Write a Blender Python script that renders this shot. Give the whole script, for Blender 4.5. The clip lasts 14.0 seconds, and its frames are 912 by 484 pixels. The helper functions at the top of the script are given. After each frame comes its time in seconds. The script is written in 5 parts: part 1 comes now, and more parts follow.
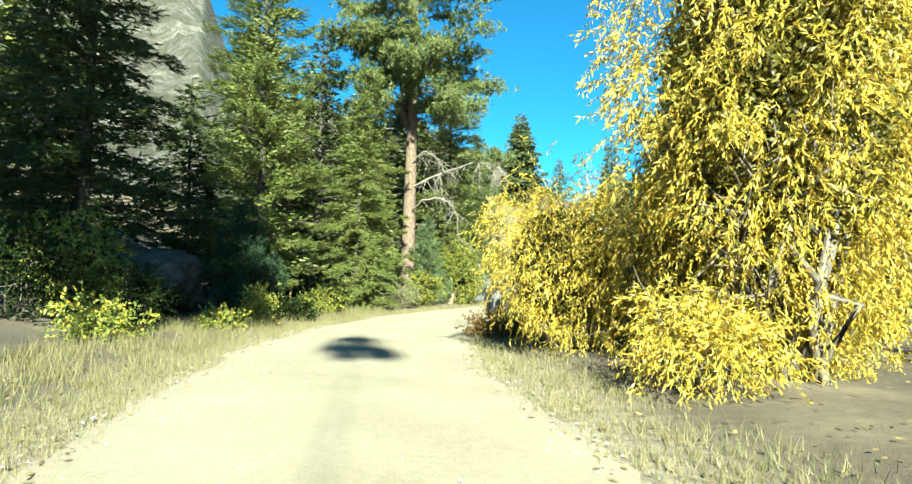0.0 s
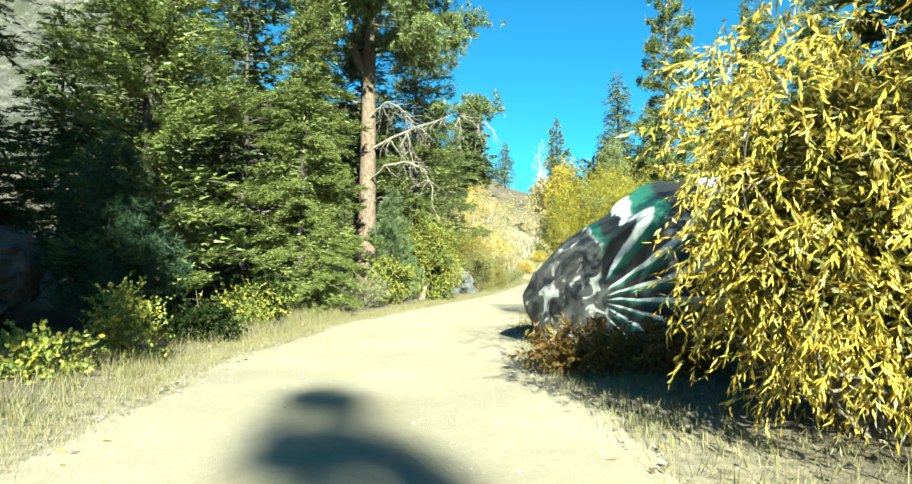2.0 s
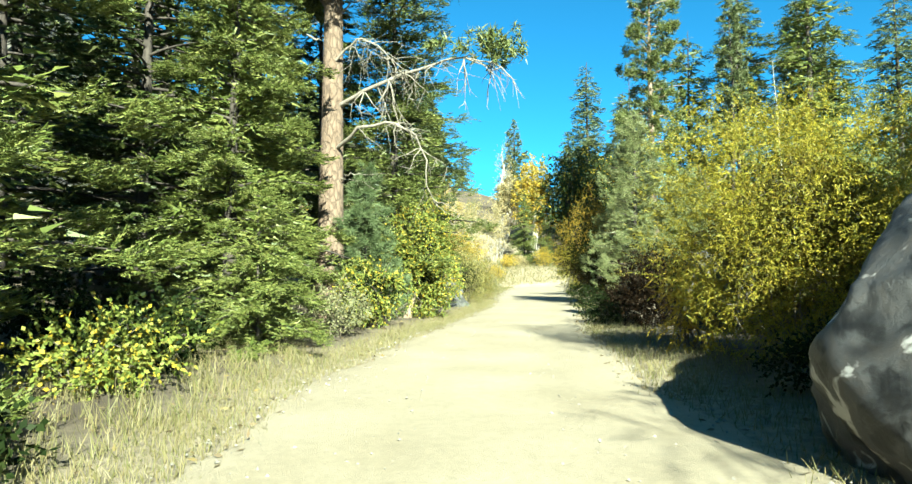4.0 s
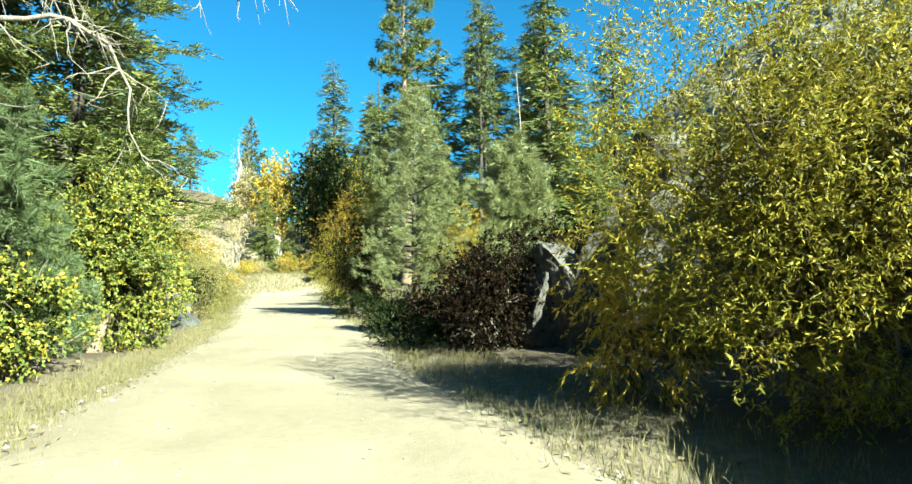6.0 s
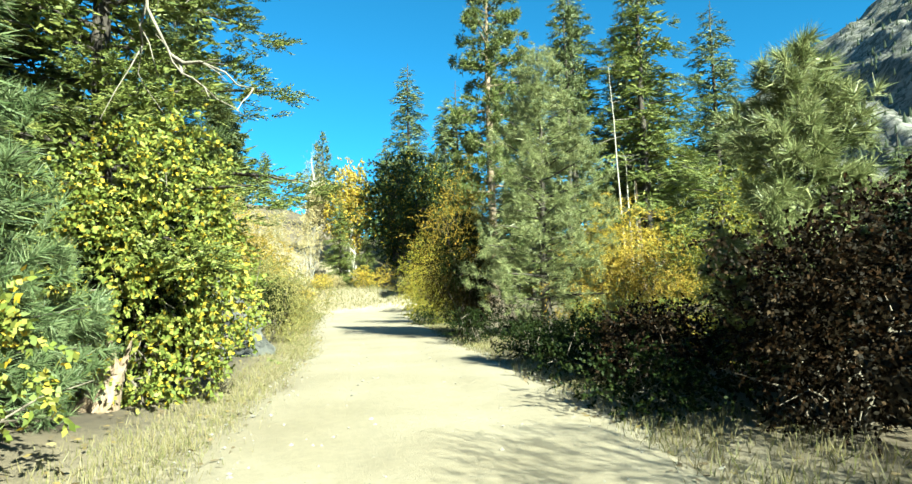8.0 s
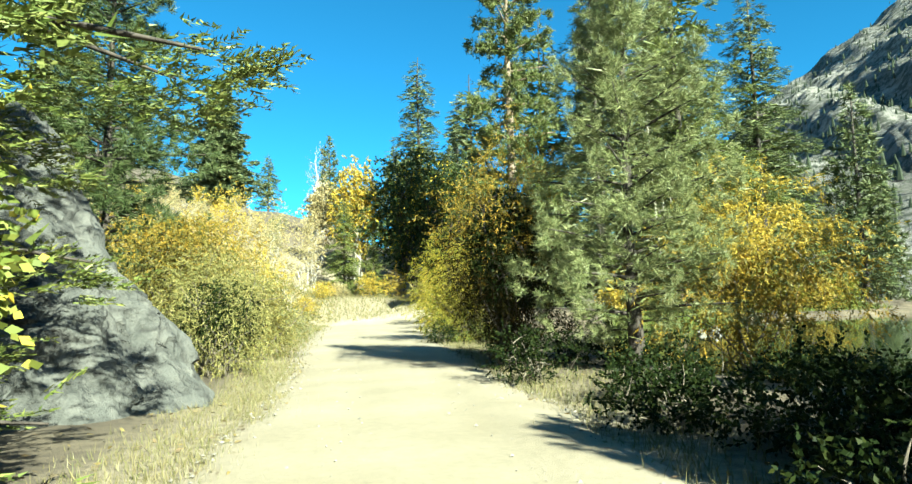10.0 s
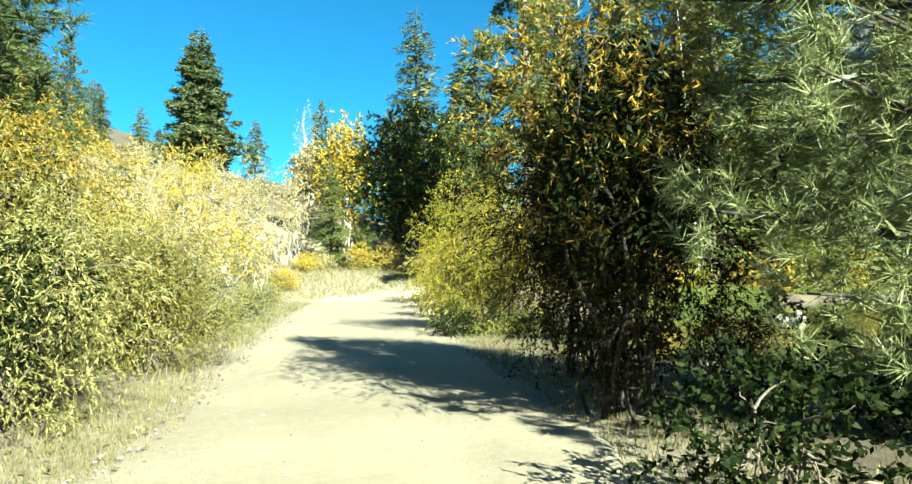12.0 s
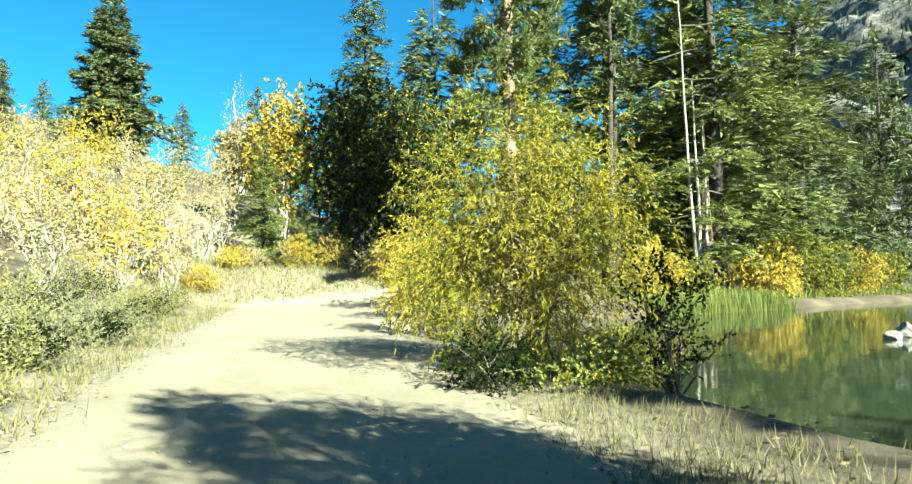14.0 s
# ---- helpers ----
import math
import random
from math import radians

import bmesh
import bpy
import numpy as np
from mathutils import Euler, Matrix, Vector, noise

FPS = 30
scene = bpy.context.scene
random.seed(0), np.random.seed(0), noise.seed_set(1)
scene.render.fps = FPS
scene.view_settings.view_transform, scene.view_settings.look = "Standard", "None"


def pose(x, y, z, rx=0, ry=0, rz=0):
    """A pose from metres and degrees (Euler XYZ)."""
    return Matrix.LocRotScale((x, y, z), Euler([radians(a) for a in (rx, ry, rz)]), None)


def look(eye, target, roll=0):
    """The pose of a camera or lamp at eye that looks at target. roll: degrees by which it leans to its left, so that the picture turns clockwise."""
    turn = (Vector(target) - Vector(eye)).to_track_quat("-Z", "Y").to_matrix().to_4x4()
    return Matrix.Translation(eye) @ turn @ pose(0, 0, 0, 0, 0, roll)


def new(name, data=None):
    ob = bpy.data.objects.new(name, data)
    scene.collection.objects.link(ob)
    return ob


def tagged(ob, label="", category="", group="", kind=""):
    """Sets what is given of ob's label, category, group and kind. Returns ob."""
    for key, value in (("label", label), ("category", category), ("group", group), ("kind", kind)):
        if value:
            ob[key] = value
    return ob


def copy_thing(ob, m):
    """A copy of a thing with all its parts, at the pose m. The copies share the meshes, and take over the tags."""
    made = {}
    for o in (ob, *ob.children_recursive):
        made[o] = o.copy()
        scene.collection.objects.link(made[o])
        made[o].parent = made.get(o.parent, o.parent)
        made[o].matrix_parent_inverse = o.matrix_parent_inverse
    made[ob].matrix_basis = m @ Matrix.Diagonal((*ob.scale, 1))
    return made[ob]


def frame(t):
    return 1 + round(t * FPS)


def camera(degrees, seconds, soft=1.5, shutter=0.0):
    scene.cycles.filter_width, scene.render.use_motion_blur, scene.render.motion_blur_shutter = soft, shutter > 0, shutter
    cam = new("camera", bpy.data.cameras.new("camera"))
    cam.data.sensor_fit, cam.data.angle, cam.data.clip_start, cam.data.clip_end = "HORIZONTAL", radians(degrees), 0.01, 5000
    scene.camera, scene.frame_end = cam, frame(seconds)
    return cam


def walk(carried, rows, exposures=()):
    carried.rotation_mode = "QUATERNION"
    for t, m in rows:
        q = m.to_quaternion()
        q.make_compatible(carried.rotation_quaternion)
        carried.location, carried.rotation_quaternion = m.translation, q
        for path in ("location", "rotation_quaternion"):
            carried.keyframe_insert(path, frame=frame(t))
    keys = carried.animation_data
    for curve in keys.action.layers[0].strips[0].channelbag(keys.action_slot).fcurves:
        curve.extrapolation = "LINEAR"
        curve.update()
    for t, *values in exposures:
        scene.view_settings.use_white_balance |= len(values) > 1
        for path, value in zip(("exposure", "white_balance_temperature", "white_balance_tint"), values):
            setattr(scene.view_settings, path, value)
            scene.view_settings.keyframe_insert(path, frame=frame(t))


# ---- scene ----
DEGREES = 70.97
PATH = (
    (0, (0.014, -0.001, 1.451), (-0.788, 9.949, 2.042), 1.04),
    (0.5, (-0.650, 2.273, 1.457), (-1.022, 12.256, 1.884), 0.85),
    (1, (-1.261, 4.287, 1.421), (-1.232, 14.279, 1.828), 0.54),
    (1.5, (-1.741, 6.082, 1.396), (-1.617, 16.072, 1.826), 0.35),
    (2, (-2.202, 7.948, 1.392), (-2.025, 17.937, 1.826), -0.11),
    (2.2, (-2.30, 8.79, 1.365), (-2.146, 18.779, 1.815), -0.08),
    (4.3, (-3.768, 17.02, 1.425), (-2.688, 26.946, 1.980), -0.54),
    (4.5, (-3.773, 17.646, 1.389), (-2.576, 27.557, 1.972), -0.63),
    (5, (-3.591, 19.348, 1.415), (-0.975, 28.982, 2.000), -0.85),
    (5.5, (-3.383, 20.967, 1.420), (0.361, 30.222, 1.989), -0.86),
    (6, (-3.071, 22.255, 1.344), (1.744, 31.000, 1.936), -1.22),
    (6.5, (-2.908, 23.917, 1.339), (2.315, 32.419, 2.001), -1.27),
    (7, (-2.847, 25.451, 1.339), (2.270, 34.012, 2.067), -1.15),
    (7.5, (-2.683, 26.891, 1.321), (1.691, 35.847, 2.128), -1.51),
    (8, (-2.361, 28.257, 1.318), (1.528, 37.431, 2.172), -1.37),
    (8.2, (-2.201, 28.733, 1.332), (1.602, 37.943, 2.185), -1.24),
    (10.3, (-0.214, 35.328, 1.403), (3.550, 44.536, 2.415), -1.40),
    (10.5, (-0.002, 35.931, 1.422), (3.787, 45.132, 2.411), -1.37),
    (11, (0.610, 37.607, 1.426), (4.442, 46.808, 2.235), -1.17),
    (11.5, (1.243, 39.836, 1.388), (5.093, 49.042, 2.039), -1.13),
    (12, (1.789, 41.797, 1.426), (5.626, 51.011, 2.047), -0.77),
    (12.5, (2.230, 43.404, 1.410), (6.041, 52.631, 1.995), -0.78),
    (13, (2.820, 45.531, 1.419), (6.611, 54.765, 2.026), -0.62),
    (13.5, (3.330, 47.781, 1.398), (7.108, 57.019, 2.009), -0.55),
    (14, (3.866, 50.197, 1.405), (8.543, 59.013, 2.032), -0.49),
)
cam = camera(DEGREES, 14.0, soft=1.4)
walk(cam, [(t, look(eye, target, roll)) for t, eye, target, roll in PATH], [(0, 2.62, 6000, -12), (14, 2.62, 6000, -12)])

# ---- light ----
SUN_AZ, SUN_EL = 168.0, 31.5   # degrees clockwise from +y, degrees up
world = bpy.data.worlds.new("sky")
scene.world = world
world.use_nodes = True
wn = world.node_tree
sky = wn.nodes.new("ShaderNodeTexSky")
sky.sky_type = "NISHITA"
sky.sun_disc = False
sky.sun_elevation, sky.sun_rotation = radians(SUN_EL), radians(SUN_AZ)
sky.altitude, sky.air_density, sky.dust_density, sky.ozone_density = 2600, 1.0, 0.0, 2.5
wn.nodes["Background"].inputs["Strength"].default_value = 0.055
deep = wn.nodes.new("ShaderNodeMix")   # clear mountain air: a deeper blue
deep.data_type, deep.blend_type = "RGBA", "MULTIPLY"
deep.inputs[0].default_value = 1.0
deep.inputs[7].default_value = (0.22, 0.63, 0.74, 1)
wn.links.new(sky.outputs[0], deep.inputs[6])
wn.links.new(deep.outputs[2], wn.nodes["Background"].inputs["Color"])
sun = new("sun", bpy.data.lights.new("sun", "SUN"))
sun.data.energy, sun.data.angle, sun.data.color = 5.0, radians(0.53), (1.0, 0.93, 0.80)
sd = Vector((math.sin(radians(SUN_AZ)) * math.cos(radians(SUN_EL)), math.cos(radians(SUN_AZ)) * math.cos(radians(SUN_EL)), math.sin(radians(SUN_EL))))
sun.matrix_world = look(sd * 50, (0, 0, 0))

# ---- materials ----


def material(name):
    m = bpy.data.materials.new(name)
    m.use_nodes = True
    nt = m.node_tree
    return m, nt, nt.nodes["Principled BSDF"], nt.nodes["Material Output"]


def node(nt, kind, **ins):
    n = nt.nodes.new(kind)
    for k, v in ins.items():
        n.inputs[k].default_value = v
    return n


def ramp(nt, source, stops):
    r = nt.nodes.new("ShaderNodeValToRGB")
    els = r.color_ramp.elements
    while len(els) < len(stops):
        els.new(0.5)
    for e, (p, c) in zip(els, stops):
        e.position, e.color = p, (*c, 1)
    nt.links.new(source, r.inputs[0])
    return r.outputs[0]


def blend(nt, fac, a, b, mode="MIX"):
    n = nt.nodes.new("ShaderNodeMix")
    n.data_type, n.blend_type = "RGBA", mode
    if isinstance(fac, float):
        n.inputs[0].default_value = fac
    else:
        nt.links.new(fac, n.inputs[0])
    for k, v in ((6, a), (7, b)):
        if isinstance(v, tuple):
            n.inputs[k].default_value = (*v, 1)
        else:
            nt.links.new(v, n.inputs[k])
    return n.outputs[2]


def noise_out(nt, scale, detail=4.0, rough=0.55, coord="Object", dist=0.0):
    tc = nt.nodes.new("ShaderNodeTexCoord")
    n = node(nt, "ShaderNodeTexNoise", Scale=scale, Detail=detail, Roughness=rough, Distortion=dist)
    nt.links.new(tc.outputs[coord], n.inputs["Vector"])
    return n.outputs["Fac"]


def bump(nt, height, strength, distance, bsdf):
    b = node(nt, "ShaderNodeBump", Strength=strength, Distance=distance)
    nt.links.new(height, b.inputs["Height"])
    nt.links.new(b.outputs[0], bsdf.inputs["Normal"])


def leaf_material(name, stops, through_light=0.3, rough=0.55, patch=0.35, patch_scale=0.9, dark=(0.5, 0.6, 0.4), gloss=0.25):
    """Leaves: colour leaf by leaf, and in larger patches over the crown."""
    m, nt, p, out = material(name)
    g = nt.nodes.new("ShaderNodeNewGeometry")
    col = ramp(nt, g.outputs["Random Per Island"], stops)
    big = noise_out(nt, patch_scale, 3.0)
    fac = ramp(nt, big, ((0.38, (0, 0, 0)), (0.68, (patch, patch, patch))))
    col = blend(nt, fac, col, dark, "MULTIPLY")
    nt.links.new(col, p.inputs["Base Color"])
    p.inputs["Roughness"].default_value = rough
    p.inputs["Specular IOR Level"].default_value = gloss
    t = nt.nodes.new("ShaderNodeBsdfTranslucent")
    nt.links.new(col, t.inputs["Color"])
    mix = node(nt, "ShaderNodeMixShader", Fac=through_light)
    nt.links.new(p.outputs[0], mix.inputs[1])
    nt.links.new(t.outputs[0], mix.inputs[2])
    nt.links.new(mix.outputs[0], out.inputs["Surface"])
    return m


def bark_material(name, lo, hi, scale=6.0, stretch=0.25, relief=0.03):
    m, nt, p, out = material(name)
    tc = nt.nodes.new("ShaderNodeTexCoord")
    mp = nt.nodes.new("ShaderNodeMapping")
    mp.inputs["Scale"].default_value = (1, 1, stretch)
    nt.links.new(tc.outputs["Object"], mp.inputs["Vector"])
    n = node(nt, "ShaderNodeTexNoise", Scale=scale, Detail=6.0, Roughness=0.65, Distortion=0.6)
    nt.links.new(mp.outputs[0], n.inputs["Vector"])
    v = node(nt, "ShaderNodeTexVoronoi", Scale=scale * 0.8, Randomness=1.0)
    v.feature = "DISTANCE_TO_EDGE"
    warp = nt.nodes.new("ShaderNodeVectorMath")
    warp.operation = "MULTIPLY_ADD"
    warp.inputs[1].default_value = (0.16, 0.16, 0.16)
    nt.links.new(n.outputs["Color"], warp.inputs[0])
    nt.links.new(mp.outputs[0], warp.inputs[2])
    nt.links.new(warp.outputs[0], v.inputs["Vector"])
    crack = ramp(nt, v.outputs["Distance"], ((0.0, (0.25, 0.25, 0.25)), (0.12, (1, 1, 1))))
    col = ramp(nt, n.outputs["Fac"], ((0.3, lo), (0.7, hi)))
    col = blend(nt, 0.45, col, crack, "MULTIPLY")
    nt.links.new(col, p.inputs["Base Color"])
    p.inputs["Roughness"].default_value = 0.9
    bump(nt, blend(nt, 0.5, n.outputs["Fac"], crack), 0.8, relief, p)
    return m


def rock_material(name, lo, mid, hi, scale=1.2, relief=0.05, stain=(0.06, 0.06, 0.055)):
    m, nt, p, out = material(name)
    a = noise_out(nt, scale, 8.0, 0.6)
    b = noise_out(nt, scale * 9, 6.0, 0.65)
    c = noise_out(nt, scale * 0.7, 4.0, 0.6, dist=1.2)
    col = ramp(nt, a, ((0.25, lo), (0.5, mid), (0.75, hi)))
    col = blend(nt, ramp(nt, c, ((0.52, (0, 0, 0)), (0.66, (0.8, 0.8, 0.8)))), col, stain)
    col = blend(nt, 0.35, col, ramp(nt, b, ((0.3, (0.5, 0.5, 0.5)), (0.7, (1.35, 1.33, 1.28)))), "MULTIPLY")
    tc = nt.nodes.new("ShaderNodeTexCoord")
    warp = nt.nodes.new("ShaderNodeVectorMath")   # joints, bent by the grain, longer than they are wide
    warp.operation = "MULTIPLY_ADD"
    warp.inputs[1].default_value = (0.9, 0.9, 0.5)
    mp = nt.nodes.new("ShaderNodeMapping")
    mp.inputs["Rotation"].default_value = (0.3, 0.5, 0.2)
    mp.inputs["Scale"].default_value = (1.0, 1.2, 0.55)
    nt.links.new(tc.outputs["Object"], mp.inputs["Vector"])
    ns = node(nt, "ShaderNodeTexNoise", Scale=scale * 0.9, Detail=5.0, Roughness=0.6)
    nt.links.new(tc.outputs["Object"], ns.inputs["Vector"])
    nt.links.new(ns.outputs["Color"], warp.inputs[0])
    nt.links.new(mp.outputs[0], warp.inputs[2])
    vo = node(nt, "ShaderNodeTexVoronoi", Scale=scale * 0.4, Randomness=1.0)
    vo.feature = "DISTANCE_TO_EDGE"
    nt.links.new(warp.outputs[0], vo.inputs["Vector"])
    joint = ramp(nt, vo.outputs["Distance"], ((0.0, (0.3, 0.3, 0.3)), (0.06, (0.75, 0.75, 0.75)), (0.35, (1, 1, 1))))
    col = blend(nt, 0.4, col, joint, "MULTIPLY")
    nt.links.new(col, p.inputs["Base Color"])
    p.inputs["Roughness"].default_value = 0.85
    bump(nt, blend(nt, 0.45, blend(nt, 0.4, a, b), joint), 0.95, relief, p)
    return m


YEL = leaf_material("yellow_willow_leaf", ((0.0, (0.48, 0.31, 0.03)), (0.35, (0.50, 0.37, 0.055)), (0.62, (0.34, 0.28, 0.04)), (0.80, (0.17, 0.175, 0.03)), (0.90, (0.56, 0.45, 0.18)), (1.0, (0.42, 0.24, 0.022))), 0.35)
# The inner shade of a willow crown, given as dull leaf colour.
OLIVE = leaf_material("inner_shade_leaf", ((0.0, (0.12, 0.10, 0.018)), (0.6, (0.08, 0.08, 0.016)), (1.0, (0.20, 0.14, 0.02))), 0.3)
YEG = leaf_material("yellow_green_willow_leaf", ((0.0, (0.245, 0.216, 0.022)), (0.4, (0.158, 0.166, 0.022)), (0.7, (0.101, 0.122, 0.018)), (1.0, (0.331, 0.259, 0.043))), 0.35)
GOLD = leaf_material("gold_leaf", ((0.0, (0.48, 0.345, 0.05)), (0.5, (0.40, 0.285, 0.04)), (1.0, (0.24, 0.205, 0.035))), 0.35)
OCHRE = leaf_material("ochre_willow_leaf", ((0.0, (0.320, 0.184, 0.016)), (0.4, (0.208, 0.152, 0.020)), (0.75, (0.104, 0.104, 0.020)), (1.0, (0.384, 0.248, 0.032))), 0.3)
# Two willow leaf colours taken nearly to black, with the shade painted in.
SHADEWILLOW = leaf_material("shaded_willow_leaf", ((0.0, (0.008, 0.013, 0.004)), (0.5, (0.017, 0.020, 0.005)), (0.85, (0.038, 0.031, 0.007)), (0.95, (0.119, 0.070, 0.010)), (1.0, (0.162, 0.108, 0.016))), 0.25, gloss=0.06)
DIMWILLOW = leaf_material("shade_dimmed_willow_leaf", ((0.0, (0.028, 0.017, 0.002)), (0.3, (0.016, 0.013, 0.002)), (0.7, (0.007, 0.008, 0.002)), (0.92, (0.012, 0.010, 0.002)), (1.0, (0.059, 0.035, 0.004))), 0.25, gloss=0.06)
BANKWILLOW = leaf_material("bank_willow_leaf", ((0.0, (0.235, 0.175, 0.038)), (0.30, (0.16, 0.135, 0.034)), (0.65, (0.075, 0.085, 0.022)), (0.85, (0.12, 0.13, 0.05)), (1.0, (0.29, 0.225, 0.075))), 0.3)
DUSTY = leaf_material("dusty_brush_leaf", ((0.0, (0.28, 0.24, 0.08)), (0.4, (0.19, 0.18, 0.058)), (0.7, (0.11, 0.115, 0.034)), (1.0, (0.37, 0.315, 0.125))), 0.28)
SUNWILLOW = leaf_material("sunny_willow_leaf", ((0.0, (0.323, 0.258, 0.022)), (0.4, (0.232, 0.212, 0.023)), (0.7, (0.136, 0.142, 0.019)), (1.0, (0.374, 0.284, 0.039))), 0.35)
PALE = leaf_material("pale_straw_leaf", ((0.0, (0.42, 0.325, 0.14)), (0.5, (0.36, 0.30, 0.165)), (1.0, (0.25, 0.225, 0.10))), 0.3)
BROAD = leaf_material("broad_green_leaf", ((0.0, (0.085, 0.111, 0.021)), (0.4, (0.150, 0.182, 0.035)), (0.8, (0.247, 0.247, 0.057)), (0.9, (0.390, 0.305, 0.039)), (1.0, (0.468, 0.325, 0.029))), 0.3)
SAGE = leaf_material("grey_green_leaf", ((0.0, (0.106, 0.113, 0.054)), (0.5, (0.160, 0.160, 0.081)), (1.0, (0.228, 0.207, 0.106))), 0.2)
# Green leaf with deep shade put into its colour, almost black.
SHADELEAF = leaf_material("shade_dark_green_leaf", ((0.0, (0.008, 0.014, 0.004)), (0.6, (0.014, 0.023, 0.006)), (1.0, (0.029, 0.036, 0.009))), 0.25, gloss=0.06)
COTTON = leaf_material("cottonwood_leaf", ((0.0, (0.018, 0.033, 0.011)), (0.6, (0.035, 0.054, 0.013)), (0.90, (0.058, 0.074, 0.015)), (0.94, (0.410, 0.292, 0.019)), (1.0, (0.468, 0.332, 0.028))), 0.25)
# Dull red leaf, dimmed almost to black in place of shade.
REDLEAF = leaf_material("shade_dark_red_leaf", ((0.0, (0.007, 0.005, 0.003)), (0.6, (0.012, 0.009, 0.005)), (0.93, (0.027, 0.014, 0.006)), (1.0, (0.089, 0.065, 0.042))), 0.2, gloss=0.06)
FIR = leaf_material("fir_needle", ((0.0, (0.061, 0.085, 0.018)), (0.5, (0.112, 0.133, 0.031)), (1.0, (0.190, 0.197, 0.058))), 0.15, 0.5, 0.4, 0.7)
# FIR at under half its value: shade painted into the needles.
FIRDARK = leaf_material("shade_dark_fir_needle", ((0.0, (0.027, 0.042, 0.011)), (0.5, (0.045, 0.063, 0.016)), (1.0, (0.078, 0.090, 0.024))), 0.12, 0.5, 0.4, 0.7)
PINE = leaf_material("pine_needle", ((0.0, (0.061, 0.085, 0.020)), (0.5, (0.105, 0.129, 0.037)), (1.0, (0.177, 0.184, 0.068))), 0.2, 0.45, 0.3, 0.8)
BLUEPINE = leaf_material("blue_green_pine_needle", ((0.0, (0.054, 0.085, 0.031)), (0.5, (0.095, 0.129, 0.054)), (1.0, (0.156, 0.184, 0.088))), 0.2, 0.45, 0.3, 0.8)
DEEPPINE = leaf_material("deep_green_pine_needle", ((0.0, (0.033, 0.052, 0.016)), (0.5, (0.055, 0.078, 0.026)), (1.0, (0.098, 0.117, 0.046))), 0.18, 0.45, 0.3, 0.8)
# Shade is mixed into DARKPINE's needle colour, sunshine into GREYPINE's.
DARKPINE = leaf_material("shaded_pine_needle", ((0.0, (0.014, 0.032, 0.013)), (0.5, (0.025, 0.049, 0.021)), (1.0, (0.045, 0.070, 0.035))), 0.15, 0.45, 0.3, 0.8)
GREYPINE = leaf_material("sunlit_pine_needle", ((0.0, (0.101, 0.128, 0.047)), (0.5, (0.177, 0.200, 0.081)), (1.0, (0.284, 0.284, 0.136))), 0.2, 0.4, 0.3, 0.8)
FARFIR = leaf_material("far_fir_needle", ((0.0, (0.053, 0.074, 0.028)), (0.5, (0.086, 0.107, 0.041)), (1.0, (0.148, 0.160, 0.066))), 0.12, 0.5, 0.3, 0.3)
MOUNTFIR = leaf_material("mountain_conifer_needle", ((0.0, (0.013, 0.020, 0.010)), (1.0, (0.028, 0.038, 0.017))), 0.0)
FERN = leaf_material("rusty_fern_leaf", ((0.0, (0.182, 0.085, 0.019)), (0.5, (0.130, 0.065, 0.019)), (0.8, (0.195, 0.143, 0.033)), (1.0, (0.104, 0.111, 0.026))), 0.25)
DRYGRASS = leaf_material("dry_grass_blade", ((0.0, (0.204, 0.168, 0.084)), (0.5, (0.156, 0.138, 0.060)), (0.8, (0.096, 0.102, 0.030)), (1.0, (0.240, 0.210, 0.120))), 0.2)
REED = leaf_material("green_reed_blade", ((0.0, (0.078, 0.111, 0.019)), (0.6, (0.130, 0.156, 0.033)), (1.0, (0.234, 0.221, 0.065))), 0.2)
LITTER = leaf_material("fallen_litter", ((0.0, (0.150, 0.110, 0.060)), (0.5, (0.100, 0.075, 0.045)), (1.0, (0.200, 0.150, 0.050))), 0.05)

BARK = bark_material("reddish_pine_bark", (0.096, 0.063, 0.040), (0.183, 0.134, 0.094), 8.0, 0.42, 0.06)
FARBARK = bark_material("pale_orange_pine_bark", (0.14, 0.098, 0.066), (0.26, 0.20, 0.145), 3.0, 0.42, 0.06)
BARKDARK = bark_material("dark_bark", (0.022, 0.017, 0.014), (0.068, 0.056, 0.043), 9.0, 0.25, 0.02)
BARKPALE = bark_material("pale_aspen_bark", (0.264, 0.238, 0.185), (0.436, 0.409, 0.343), 7.0, 1.2, 0.004)
DEADWOOD = bark_material("grey_dead_wood", (0.128, 0.109, 0.083), (0.270, 0.240, 0.195), 12.0, 0.15, 0.01)
TWIG = bark_material("willow_stem_bark", (0.066, 0.053, 0.036), (0.185, 0.158, 0.119), 14.0, 0.3, 0.006)
STUMPWOOD = bark_material("weathered_stump_wood", (0.161, 0.105, 0.062), (0.322, 0.248, 0.174), 10.0, 0.12, 0.02)

GRANITE = rock_material("grey_granite", (0.040, 0.043, 0.037), (0.084, 0.086, 0.077), (0.140, 0.138, 0.122), 2.6, 0.25, (0.020, 0.020, 0.018))
PALEROCK = rock_material("pale_granite", (0.156, 0.144, 0.120), (0.252, 0.234, 0.198), (0.312, 0.288, 0.252), 0.8, 0.08, (0.096, 0.090, 0.072))
DARKROCK = rock_material("brown_grey_rock", (0.04, 0.037, 0.032), (0.085, 0.08, 0.07), (0.16, 0.15, 0.13), 1.4, 0.12, (0.028, 0.026, 0.022))

